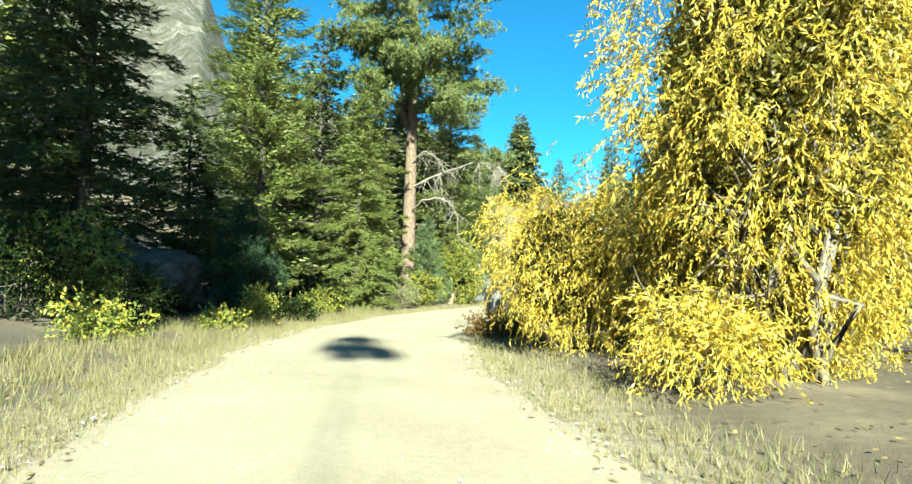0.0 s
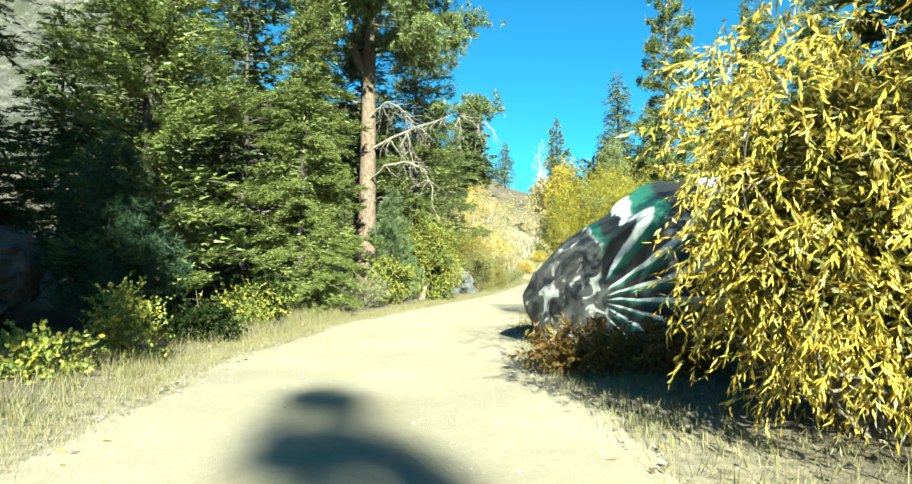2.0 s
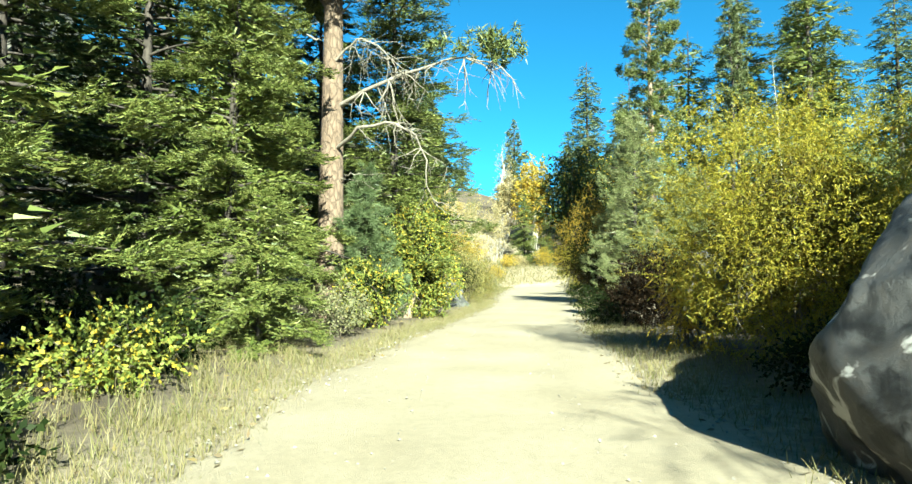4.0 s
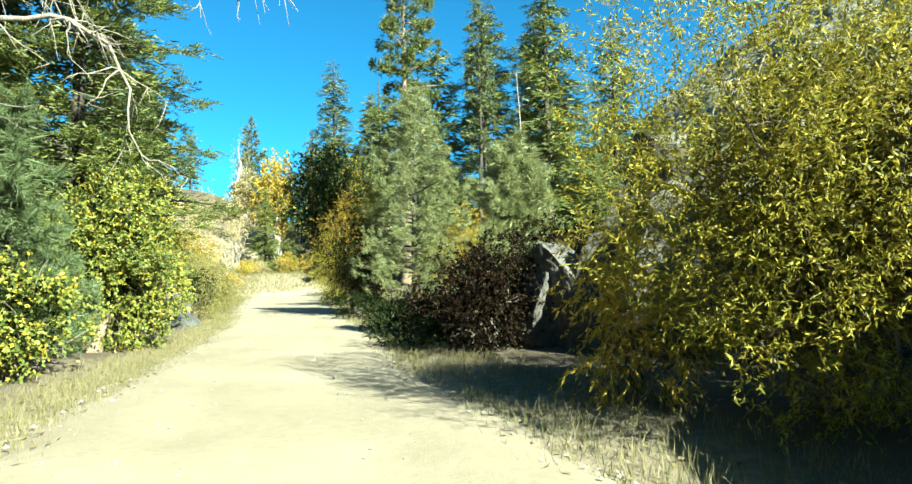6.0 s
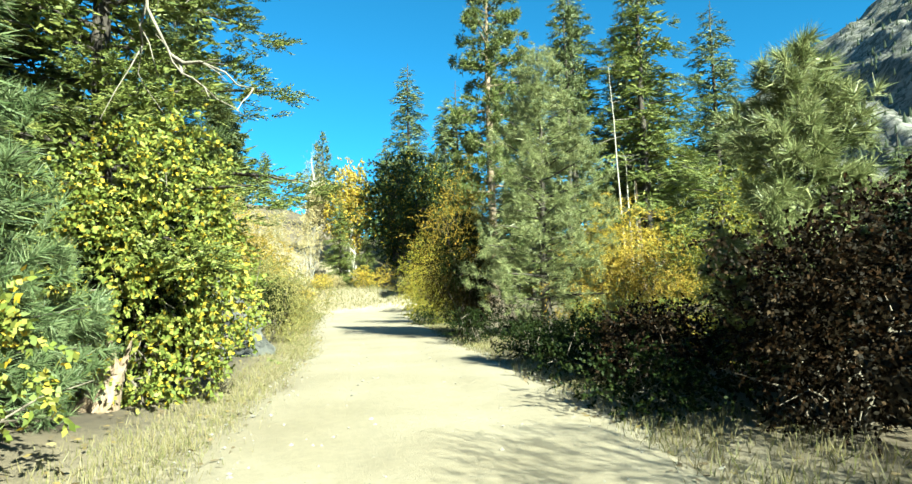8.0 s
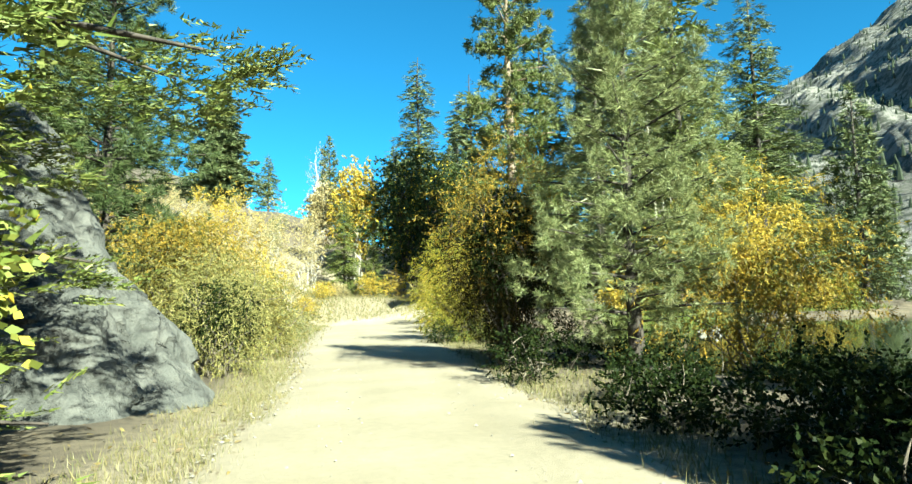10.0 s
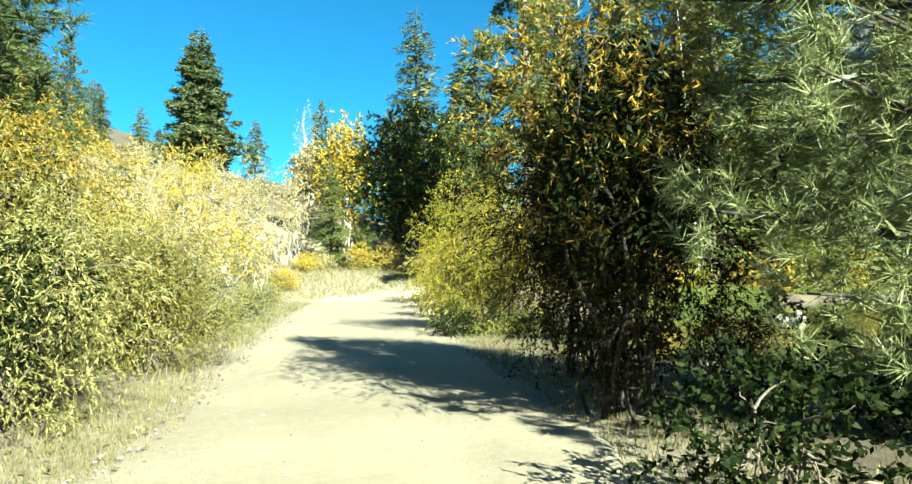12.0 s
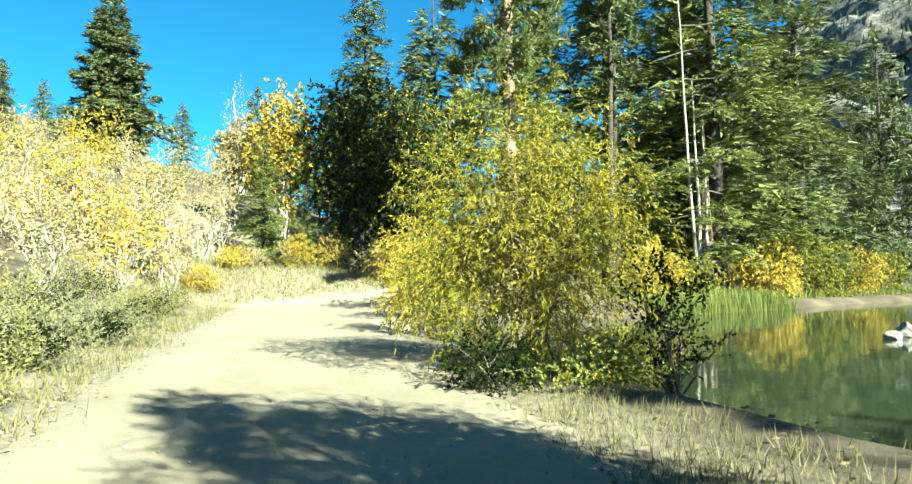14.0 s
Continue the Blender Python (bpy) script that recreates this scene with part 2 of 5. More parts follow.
REDROCK = rock_material("reddish_rock", (0.05, 0.034, 0.024), (0.11, 0.075, 0.052), (0.20, 0.15, 0.11), 1.4, 0.12, (0.03, 0.026, 0.02))

# ---- building blocks ----


def mesh_np(name, verts, quads, mat, smooth=False):
    verts, quads = np.asarray(verts, np.float32), np.asarray(quads, np.int32)
    me = bpy.data.meshes.new(name)
    k = quads.shape[1]
    me.vertices.add(len(verts))
    me.vertices.foreach_set("co", verts.ravel())
    me.loops.add(quads.size)
    me.loops.foreach_set("vertex_index", quads.ravel())
    me.polygons.add(len(quads))
    me.polygons.foreach_set("loop_start", np.arange(0, quads.size, k, dtype=np.int32))
    me.polygons.foreach_set("use_smooth", np.full(len(quads), smooth))
    me.update(calc_edges=True)
    me.validate()
    me.materials.append(mat)
    return me


def thing(name, loc, label, category, group="", kind="", rz=0.0):
    e = new(name)
    e.matrix_world = pose(*loc, 0, 0, rz)
    e.empty_display_size = 0.2
    return tagged(e, label, category, group, kind)


def part(name, data, parent, label="", kind=""):
    ob = new(name, data)
    ob.parent = parent
    if label or kind:
        tagged(ob, label=label, kind=kind)
    return ob


def unit(v):
    return v / np.maximum(np.linalg.norm(v, axis=-1, keepdims=True), 1e-9)


def leaves(p, d, length, width, rng, flat=None, needle=False):
    """Pointed leaves at p along d. flat: the way that their faces tend to look."""
    n = len(p)
    d = unit(d)
    ref = rng.normal(size=(n, 3)) if flat is None else np.asarray(flat) + 0.45 * rng.normal(size=(n, 3))
    w = unit(np.cross(d, ref))
    length, width = np.broadcast_to(length, n)[:, None], np.broadcast_to(width, n)[:, None]
    if needle:
        v = np.stack([p + w * width / 2, p + d * length, p - w * width / 2], 1).reshape(-1, 3)
        return v, np.arange(3 * n).reshape(n, 3)
    mid = p + d * length * 0.42
    v = np.stack([p, mid + w * width / 2, p + d * length, mid - w * width / 2], 1).reshape(-1, 3)
    return v, np.arange(4 * n).reshape(n, 4)


def tubes(lines, sides=6):
    """Tapered tubes: lines of (points, radii)."""
    vs, qs, base = [], [], 0
    ang = np.linspace(0, 2 * np.pi, sides, endpoint=False)
    for pts, rad in lines:
        pts, rad = np.asarray(pts, float), np.asarray(rad, float)
        tan = unit(np.gradient(pts, axis=0))
        ref = np.where(np.abs(tan[:, 2:]) > 0.9, [[1.0, 0, 0]], [[0, 0, 1.0]])
        u = unit(np.cross(tan, ref))
        w = np.cross(tan, u)
        ring = pts[:, None] + rad[:, None, None] * (np.cos(ang)[None, :, None] * u[:, None] + np.sin(ang)[None, :, None] * w[:, None])
        vs.append(ring.reshape(-1, 3))
        n = len(pts)
        i, j = np.meshgrid(np.arange(n - 1), np.arange(sides), indexing="ij")
        a, b = base + i * sides + j, base + i * sides + (j + 1) % sides
        qs.append(np.stack([a, b, b + sides, a + sides], -1).reshape(-1, 4))
        base += n * sides
    return np.concatenate(vs), np.concatenate(qs)


def wander(a, b, n, rng, amount, sag=0.0):
    """A bent line from a to b."""
    s = np.linspace(0, 1, n)[:, None]
    off = np.cumsum(rng.normal(size=(n, 3)), 0)
    off -= s * off[-1] + (1 - s) * off[0]
    p = (1 - s) * np.asarray(a, float) + s * np.asarray(b, float) + amount * off
    p[:, 2] -= (sag * 4 * s * (1 - s))[:, 0]
    return p


def trunk_data(name, H, r, rng, mat, bend=0.03, sides=10, flare=1.35):
    z = np.linspace(0, 1, 12)
    p = np.zeros((12, 3))
    p[:, 2] = z * H
    p[:, :2] = np.cumsum(rng.normal(size=(12, 2)), 0) * bend * H / 12
    p[:, :2] -= p[0, :2]
    rad = r * (1 - 0.93 * z) + r * (flare - 1) * np.exp(-z * 18)
    p[0, 2] = -0.3
    return mesh_np(name, *tubes([(p, rad)], sides), mat, True), p


def clumped(p, seed, size, cut):
    """Which of the points p lie in clumps about size metres across; the rest are gaps."""
    g = np.random.default_rng(seed)
    f = np.zeros(len(p))
    for _ in range(7):
        f += np.sin(p @ (unit(g.normal(size=3)) * 6.283 / (size * g.uniform(0.8, 1.7))) + g.random() * 6.28)
    return f > cut + 0.5 * g.normal(size=len(p))


def conifer(name, loc, H, hb, R, n, style, leaf_mat, bark, seed, label, leaf=(0.12, 0.035), droop=0.25, power=0.9, nb=90, trunk=0.0, k=14, rise=0.25, rz=0.0, group="", spread=0.34, bend=0.02, tuft=0.9, jit=0.07, clump=0.0, cut=-1.0, inner=0.12, lift=-0.1):
    """A conifer: trunk, whorled branches, needle sprays (fir) or tufts (pine)."""
    rng = np.random.default_rng(seed)
    top = thing(name, loc, label, "tree", group, rz=rz)
    trunk = trunk or H * 0.014
    me, axis = trunk_data("trunk", H, trunk, rng, bark, bend)
    part("trunk", me, top)
    u = (np.arange(nb) + rng.random(nb) * 0.7) / nb
    u = u ** 0.85
    z = hb + (H - hb) * u * 0.985
    a = np.arange(nb) * 2.39996 + rng.normal(size=nb) * 0.35
    L = R * (1 - u) ** power * rng.uniform(0.55, 1.15, nb) * np.minimum(1, 0.62 + u * 3) + 0.12 + 0.02 * H * (1 - u) * rng.random(nb)
    up = rise * (0.3 + 1.2 * u) + rng.normal(size=nb) * 0.08
    out = np.stack([np.cos(a), np.sin(a), 0 * a], 1)
    side = np.stack([-np.sin(a), np.cos(a), 0 * a], 1)
    core = np.stack([np.interp(z, axis[:, 2], axis[:, 0]), np.interp(z, axis[:, 2], axis[:, 1]), z], 1)

    def along(b, s):
        r = (s * L[b])[:, None]
        p = core[b] + out[b] * r
        p[:, 2] += up[b] * r[:, 0] - droop * L[b] * s * s
        return p

    lines = []
    for b in range(nb):
        s = np.linspace(0, 0.92, 5)
        lines.append((along(np.full(5, b), s), np.maximum(0.006, trunk * 0.28 * (L[b] / R + 0.15) * (1 - s * 0.9))))
    part("branchwork", mesh_np("branchwork", *tubes(lines, 4), bark, True), top, kind="stuff")
    nt = max(n // k, 1)
    w = L ** 1.45
    if style == "fir":
        # each bough is a hanging fan of sprays, with dark gaps between the boughs
        b = rng.choice(nb, nt, p=w / w.sum())
        s = 0.30 + 0.74 * rng.random(nt) ** 0.7
        sg = np.sign(rng.normal(size=nt))
        lat = sg * rng.random(nt) ** 0.8 * (spread * L[b] * (1.16 - s) + 0.6 * leaf[0])
        p = along(b, s) + side[b] * lat[:, None]
        ripple = np.sin(b * 7.3 + s * L[b] * 9.0) * 0.6 + np.sin(b * 3.1 + lat * 11.0) * 0.5
        p[:, 2] += jit * (0.25 + 0.6 * L[b]) * (ripple + 0.35 * rng.normal(size=nt)) - 0.38 * np.abs(lat) * (0.5 + s)
    else:
        b = rng.choice(nb, nt, p=w / w.sum())
        s = rng.random(nt) ** 0.55
        s = 0.12 + 0.9 * s
        sg = np.sign(rng.normal(size=nt))
        lat = sg * rng.random(nt) * (spread * L[b] * (1.15 - s) + 0.10)
        p = along(b, s) + side[b] * lat[:, None]
        p[:, 2] += rng.normal(size=nt) * jit * (1 + L[b]) - 0.12 * np.abs(lat)
    keep = clumped(p * (1, 1, 1.6), seed + 5, clump or 0.09 * H, cut)
    p, b, sg = p[keep], b[keep], sg[keep]
    nt = len(p)
    lv = leaf[0] * rng.uniform(0.7, 1.25, nt * k)
    if style == "fir":
        td = unit(out[b] * rng.uniform(0.6, 1.0, (nt, 1)) + side[b] * sg[:, None] * rng.uniform(0.1, 0.8, (nt, 1)) + np.array([0, 0, lift]) + 0.22 * rng.normal(size=(nt, 3)))
        tl = leaf[0] * k * 0.13
        f = np.tile(np.linspace(0, 1, k), nt)
        pp, dd = np.repeat(p, k, 0), np.repeat(td, k, 0)
        cross = unit(np.cross(dd, [0, 0, 1.0])) * np.tile([1, -1], nt * k // 2 + 1)[: nt * k, None]
        q = pp + dd * (f * tl)[:, None] + 0.01 * rng.normal(size=(nt * k, 3))
        d = dd * 0.75 + cross * 0.75 + 0.22 * rng.normal(size=(nt * k, 3))
        face = np.repeat(out[b] * 0.45 + np.array([0, 0, 0.6]), k, 0)
        v, f4 = leaves(q, d, lv * (1.15 - 0.5 * f), leaf[1] * 1.2, rng, face, True)
    else:
        td = unit(out[b] * 0.8 + side[b] * sg[:, None] * 0.45 + np.array([0, 0, 0.35]) + 0.35 * rng.normal(size=(nt, 3)))
        dd = np.repeat(td, k, 0)
        d = dd * 0.75 + tuft * unit(rng.normal(size=(nt * k, 3)))
        q = np.repeat(p, k, 0) - dd * (rng.random(nt * k) * leaf[0] * 0.7)[:, None]
        v, f4 = leaves(q, d, lv, leaf[1] * 1.25, rng, None, True)
    # shaded inner boughs
    nc = int(n * inner / 6)
    b = rng.choice(nb, nc, p=w / w.sum())
    q = along(b, 0.08 + 0.55 * rng.random(nc)) + rng.normal(size=(nc, 3)) * 0.05 * R
    v2, f2 = leaves(q, out[b] + side[b] * rng.normal(size=(nc, 1)) * 0.7 + rng.normal(size=(nc, 3)) * 0.4, leaf[0] * (2.4 if style == "fir" else 2.0) * np.clip(L[b] / (0.3 * R), 0.25, 1), leaf[0] * (0.62 if style == "fir" else 0.16) * np.clip(L[b] / (0.3 * R), 0.25, 1), rng, None, True)
    v, f4 = np.concatenate([v, v2]), np.concatenate([f4, f2 + len(v)])
    part("crown", mesh_np("crown", v, f4, leaf_mat), top, kind="stuff")
    return top


def lump(d, rng, amount):
    """An uneven radius over directions d."""
    r = np.ones(len(d))
    for f in (1.6, 2.7, 4.3, 7.0):
        for _ in range(3):
            r += amount / (f ** 0.7) * np.sin(d @ (rng.normal(size=3) * f) + rng.random() * 6.28) * 0.6
    return r


def shrub(name, loc, H, R, n, leaf_mat, seed, label, leaf=(0.10, 0.024), bark=None, hb=0.0, droop=0.5, stems=14, k=16, lumps=0.28, shell=0.38, twig=0.45, squash=1.0, category="shrub", group="", kind="", up=0.0, holes=0.0, stem_r=0.03, clump=0.0, cut=-1.0, core=0.05, tip=None):
    """A many-stemmed bush: stems from one base, leafy twigs through an uneven crown."""
    rng = np.random.default_rng(seed)
    top = thing(name, loc, label, category, group)
    cz, rz = (H + hb) / 2, (H - hb) / 2
    nt = max(n // k, 1)
    d = unit(rng.normal(size=(int(nt * 1.5), 3)))
    if holes:
        gap = lump(d, np.random.default_rng(seed + 7), 0.9)
        keep = gap > holes
        d = d[keep]
    d = d[:nt]
    nt = len(d)
    f = rng.random(nt) ** shell * lump(d, np.random.default_rng(seed + 3), lumps)
    p = d * f[:, None] * np.array([R, R * squash, rz]) + np.array([0, 0, cz])
    p[:, 2] = np.maximum(p[:, 2], 0.04 + 0.2 * rng.random(nt))
    keep = clumped(p, seed + 5, clump or 0.25 * (R + 0.6), cut)
    p, d = p[keep], d[keep]
    nt = len(p)
    td = unit(d * 0.6 + np.array([0, 0, up - droop]) + 0.55 * rng.normal(size=(nt, 3)))
    tl = twig * rng.uniform(0.5, 1.2, nt)
    ff = np.tile((np.arange(k) + 0.5) / k, nt)
    dd = np.repeat(td, k, 0)
    q = np.repeat(p, k, 0) + dd * (ff * np.repeat(tl, k))[:, None]
    q[:, 2] -= droop * 0.25 * (ff ** 2) * np.repeat(tl, k)
    q[:, 2] = np.maximum(q[:, 2], 0.02)
    ld = dd * 0.7 + 0.5 * rng.normal(size=(nt * k, 3)) + np.array([0, 0, -0.7 * droop])
    v, f4 = leaves(q, ld, leaf[0] * rng.uniform(0.6, 1.25, nt * k), leaf[1] * rng.uniform(0.8, 1.2, nt * k), rng)
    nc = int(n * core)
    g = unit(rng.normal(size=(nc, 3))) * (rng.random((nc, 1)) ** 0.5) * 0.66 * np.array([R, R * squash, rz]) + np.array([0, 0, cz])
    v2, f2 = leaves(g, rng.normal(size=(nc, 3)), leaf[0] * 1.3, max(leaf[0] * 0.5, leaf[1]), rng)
    # Dense crowns: inner shade painted as darker leaves that fill the gaps.
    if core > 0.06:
        part("inner_leaves", mesh_np("inner_leaves", v2, f2, OLIVE if leaf_mat in (YEL, SUNWILLOW, BANKWILLOW) else SHADELEAF), top, "darker leaves inside the crown, standing in for its shade", kind="stuff")
    else:
        v, f4 = np.concatenate([v, v2]), np.concatenate([f4, f2 + len(v)])
    for i in range(stems):
        lines = []
        g = p[rng.integers(nt)]
        b0 = np.array([rng.normal() * 0.12 * R, rng.normal() * 0.12 * R, -0.08])
        pts = wander(b0, b0 * 0.3 + g * rng.uniform(0.75, 1.0), 8, rng, 0.035 * H, -0.06 * H)
        lines.append((pts, stem_r * (H / 4) ** 0.5 * np.linspace(1, 0.22, 8) * rng.uniform(0.6, 1.3)))
        for _ in range(3):
            j = rng.integers(3, 7)
            e = pts[j] + rng.normal(size=3) * 0.22 * R + np.array([0, 0, 0.1 * H])
            lines.append((wander(pts[j], e, 5, rng, 0.02 * H), stem_r * 0.4 * np.linspace(1, 0.3, 5)))
        part("stem", mesh_np("stem", *tubes(lines, 5), bark or TWIG, True), top)
    if tip:   # golden leaves high in the crown, which also paint its sunlit top
        v = v.reshape(-1, 4, 3)
        high = v[:, 0, 2] + rng.normal(size=len(v)) * 0.09 * H > 0.60 * H
        part("golden_lit_leaves", mesh_np("golden_lit_leaves", v[high].reshape(-1, 3), np.arange(4 * high.sum()).reshape(-1, 4), tip), top, "golden leaves high in the crown, bright as a sunlit top", kind="stuff")
        v = v[~high].reshape(-1, 3)
        f4 = np.arange(len(v)).reshape(-1, 4)
    part("crown", mesh_np("crown", v, f4, leaf_mat), top, kind="stuff")
    return top


def boulder(name, loc, size, mat, seed, label, rz=0.0, rough=0.16, cuts=7, sub=5, sink=0.15, category="boulder", group="", taper=0.0, lean=(0, 0), cone=0.0, faces=(), even=False):
    """A rock: a ball cut by flat faces, roughened at three scales."""
    rng = np.random.default_rng(seed)
    bm = bmesh.new()
    bmesh.ops.create_icosphere(bm, subdivisions=sub, radius=1.0)
    planes = [(Vector(unit(rng.normal(size=3))), rng.uniform(0.55, 0.85)) for _ in range(cuts)] + [(Vector(f[:3]).normalized(), f[3]) for f in faces]
    off = Vector(rng.normal(size=3) * 10)
    for v in bm.verts:
        c = v.co.copy()
        for nrm, dist in planes:
            over = c.dot(nrm) - dist
            if over > 0:
                c -= nrm * over * 0.93
        r = 1 + rough * (noise.noise(c * 1.5 + off) + 0.5 * noise.noise(c * 3.5 + off) + 0.26 * noise.noise(c * 9 + off) + 0.12 * noise.noise(c * 22 + off))
        crack = noise.noise(c * 2.3 - off)
        r -= 0.05 * max(0.0, 1 - abs(crack) * 14) * (rough / 0.16)
        h = max(c.z * r + (1 - sink * 2), -0.35) / (2 - 2 * sink)
        w = 1 - taper * max(h, 0)
        if cone:
            w *= (1 - cone * max(h, 0)) / max(math.sqrt(max(1 - v.co.z ** 2, 0)), 0.30)
        v.co = Vector(((c.x * r * w + lean[0] * h) * size[0], (c.y * r * w + lean[1] * h) * size[1], h * size[2]))
    me = bpy.data.meshes.new(name)
    bm.to_mesh(me)
    bm.free()
    me.materials.append(mat)
    me.polygons.foreach_set("use_smooth", np.full(len(me.polygons), even))
    ob = new(name, me)
    ob.matrix_world = pose(*loc, 0, 0, rz)
    return tagged(ob, label, category, group)

# ---- ground, road, water ----
ROAD = ((2.0, -14.0, 5.0), (0.9, -6.0, 5.0), (-0.9, 3.0, 5.0), (-2.9, 12.0, 4.9), (-3.3, 18.0, 4.9), (-2.5, 25.0, 4.8), (-1.0, 31.5, 4.4), (0.9, 38.0, 4.4), (2.6, 44.5, 4.3), (4.6, 53.0, 5.0), (6.4, 61.0, 5.8), (9.6, 72.0, 7.6), (13.4, 84.0, 10.0), (17.0, 94.0, 11.0), (18.4, 98.0, 7.0))
RC = np.array(ROAD)


def road_x(y):
    return np.interp(y, RC[:, 1], RC[:, 0])


def road_w(y):
    return np.interp(y, RC[:, 1], RC[:, 2])


def smooth(a, b, v):
    t = np.clip((v - a) / (b - a), 0, 1)
    return t * t * (3 - 2 * t)


def ground_z(x, y):
    x, y = np.asarray(x, float), np.asarray(y, float)
    off = x - road_x(np.clip(y, -14, 94))
    away = np.maximum(np.abs(off) - road_w(np.clip(y, -14, 94)) / 2, 0)
    z = -0.03 + 0.10 * smooth(0, 2.5, away) + 0.05 * np.sin(x * 0.9 + y * 0.5) * smooth(0, 3, away)
    left = np.maximum(-off - 2.6, 0)
    z = z + 0.9 * smooth(2, 14, left) * smooth(48, 62, y) + 2.0 * smooth(3, 16, left)
    z = z + 2.6 * smooth(88, 97, y + 0.22 * (x - 10)) * (1 - smooth(14, 26, x)) + 2.5 * smooth(96, 108, y) * (1 - smooth(22, 50, x))
    z = z + 0.30 * np.maximum(y - 104, 0) * (1 - smooth(18, 70, x)) * (1 - 0.35 * smooth(110, 240, y))
    z = z + (0.28 - 0.24 * smooth(56, 78, y) * (1 - smooth(150, 260, y))) * np.maximum(left - 16, 0)
    # pond east of the road
    pond = smooth(9.6, 12.5, x - 0.12 * (y - 55)) * smooth(40, 47, y) * (1 - smooth(0, 2.5, y - 72.5 - 0.13 * (x - 29)))
    z = z - 1.3 * pond
    z = z + 0.8 * smooth(0, 6, y - 76 - 0.13 * (x - 29)) * smooth(14, 22, x) * (1 - smooth(90, 110, y))
    z = z + 0.10 * np.maximum(np.hypot(x - 40, y - 60) - 90, 0) * smooth(20, 60, x)
    return z


def gz(x, y):
    return float(ground_z(x, y))


def sheet(name, xs, ys, mat, extra=None):
    X, Y = np.meshgrid(xs, ys)
    Z = ground_z(X, Y)
    if extra is not None:
        Z = Z + extra(X, Y)
    nx, ny = len(xs), len(ys)
    v = np.stack([X, Y, Z], -1).reshape(-1, 3)
    j, i = np.meshgrid(np.arange(ny - 1), np.arange(nx - 1), indexing="ij")
    a = j * nx + i
    q = np.stack([a, a + 1, a + nx + 1, a + nx], -1).reshape(-1, 4)
    return mesh_np(name, v, q, mat, True)


def spaced(lo, hi, near_lo, near_hi, step, grow=1.22):
    out = list(np.arange(near_lo, near_hi, step))
    d, x = step, near_hi
    while x < hi:
        out.append(x)
        d *= grow
        x += d
    out.append(hi)
    d, x, low = step, near_lo - step, []
    while x > lo:
        low.append(x)
        d *= grow
        x -= d
    low.append(lo)
    return np.array(low[::-1] + out)


m, nt, p, out = material("forest_floor")
a = noise_out(nt, 0.35, 5.0)
b = noise_out(nt, 6.0, 8.0, 0.7)
c = noise_out(nt, 40.0, 4.0, 0.7)
col = ramp(nt, a, ((0.3, (0.045, 0.033, 0.021)), (0.5, (0.08, 0.064, 0.04)), (0.7, (0.15, 0.122, 0.078))))
sand = nt.nodes.new("ShaderNodeAttribute")
sand.attribute_name = "sand"
spill = blend(nt, 0.55, sand.outputs["Color"], ramp(nt, b, ((0.3, (0.0, 0.0, 0.0)), (0.7, (1.7, 1.7, 1.7)))), "MULTIPLY")
col = blend(nt, spill, col, (0.225, 0.195, 0.135))
col = blend(nt, 0.6, col, ramp(nt, b, ((0.3, (0.45, 0.42, 0.36)), (0.7, (1.25, 1.2, 1.1)))), "MULTIPLY")
nt.links.new(col, p.inputs["Base Color"])
p.inputs["Roughness"].default_value = 0.95
bump(nt, blend(nt, 0.5, b, c), 0.8, 0.06, p)
FLOOR = m

m, nt, p, out = material("sandy_gravel")
a = noise_out(nt, 0.5, 5.0)
b = noise_out(nt, 9.0, 8.0, 0.7)
c = noise_out(nt, 70.0, 3.0, 0.7)
col = ramp(nt, a, ((0.3, (0.21, 0.18, 0.122)), (0.55, (0.255, 0.223, 0.16)), (0.75, (0.29, 0.26, 0.195))))
col = blend(nt, 0.45, col, ramp(nt, b, ((0.3, (0.68, 0.64, 0.56)), (0.7, (1.12, 1.1, 1.05)))), "MULTIPLY")
col = blend(nt, 0.4, col, ramp(nt, c, ((0.32, (0.6, 0.58, 0.52)), (0.6, (1.1, 1.1, 1.1)))), "MULTIPLY")
nt.links.new(col, p.inputs["Base Color"])
p.inputs["Roughness"].default_value = 0.95
bump(nt, blend(nt, 0.6, b, c), 0.7, 0.03, p)
GRAVEL = m

xs = spaced(-1600, 1600, -16, 30, 0.5)
ys = spaced(-900, 2200, -10, 108, 0.6)
ground = new("ground", sheet("ground", xs, ys, FLOOR))
co = np.empty(len(ground.data.vertices) * 3, np.float32)
ground.data.vertices.foreach_get("co", co)
co = co.reshape(-1, 3)
off = co[:, 0] - road_x(np.clip(co[:, 1], -14, 94))
gap = np.abs(off) - road_w(np.clip(co[:, 1], -14, 94)) / 2
amount = (1 - smooth(0.2, 1.6, gap)) + 0.85 * (1 - smooth(2.0, 9.0, gap)) * (off < 0) * smooth(50, 60, co[:, 1])
amount = np.clip(amount, 0, 1) * (1 - smooth(104, 130, co[:, 1]))
sand_at = ground.data.color_attributes.new("sand", "FLOAT_COLOR", "POINT")
sand_at.data.foreach_set("color", np.repeat(amount[:, None], 4, 1).astype(np.float32).ravel())
tagged(ground, "dry forest floor of sand, needles and litter", "ground", kind="structure")

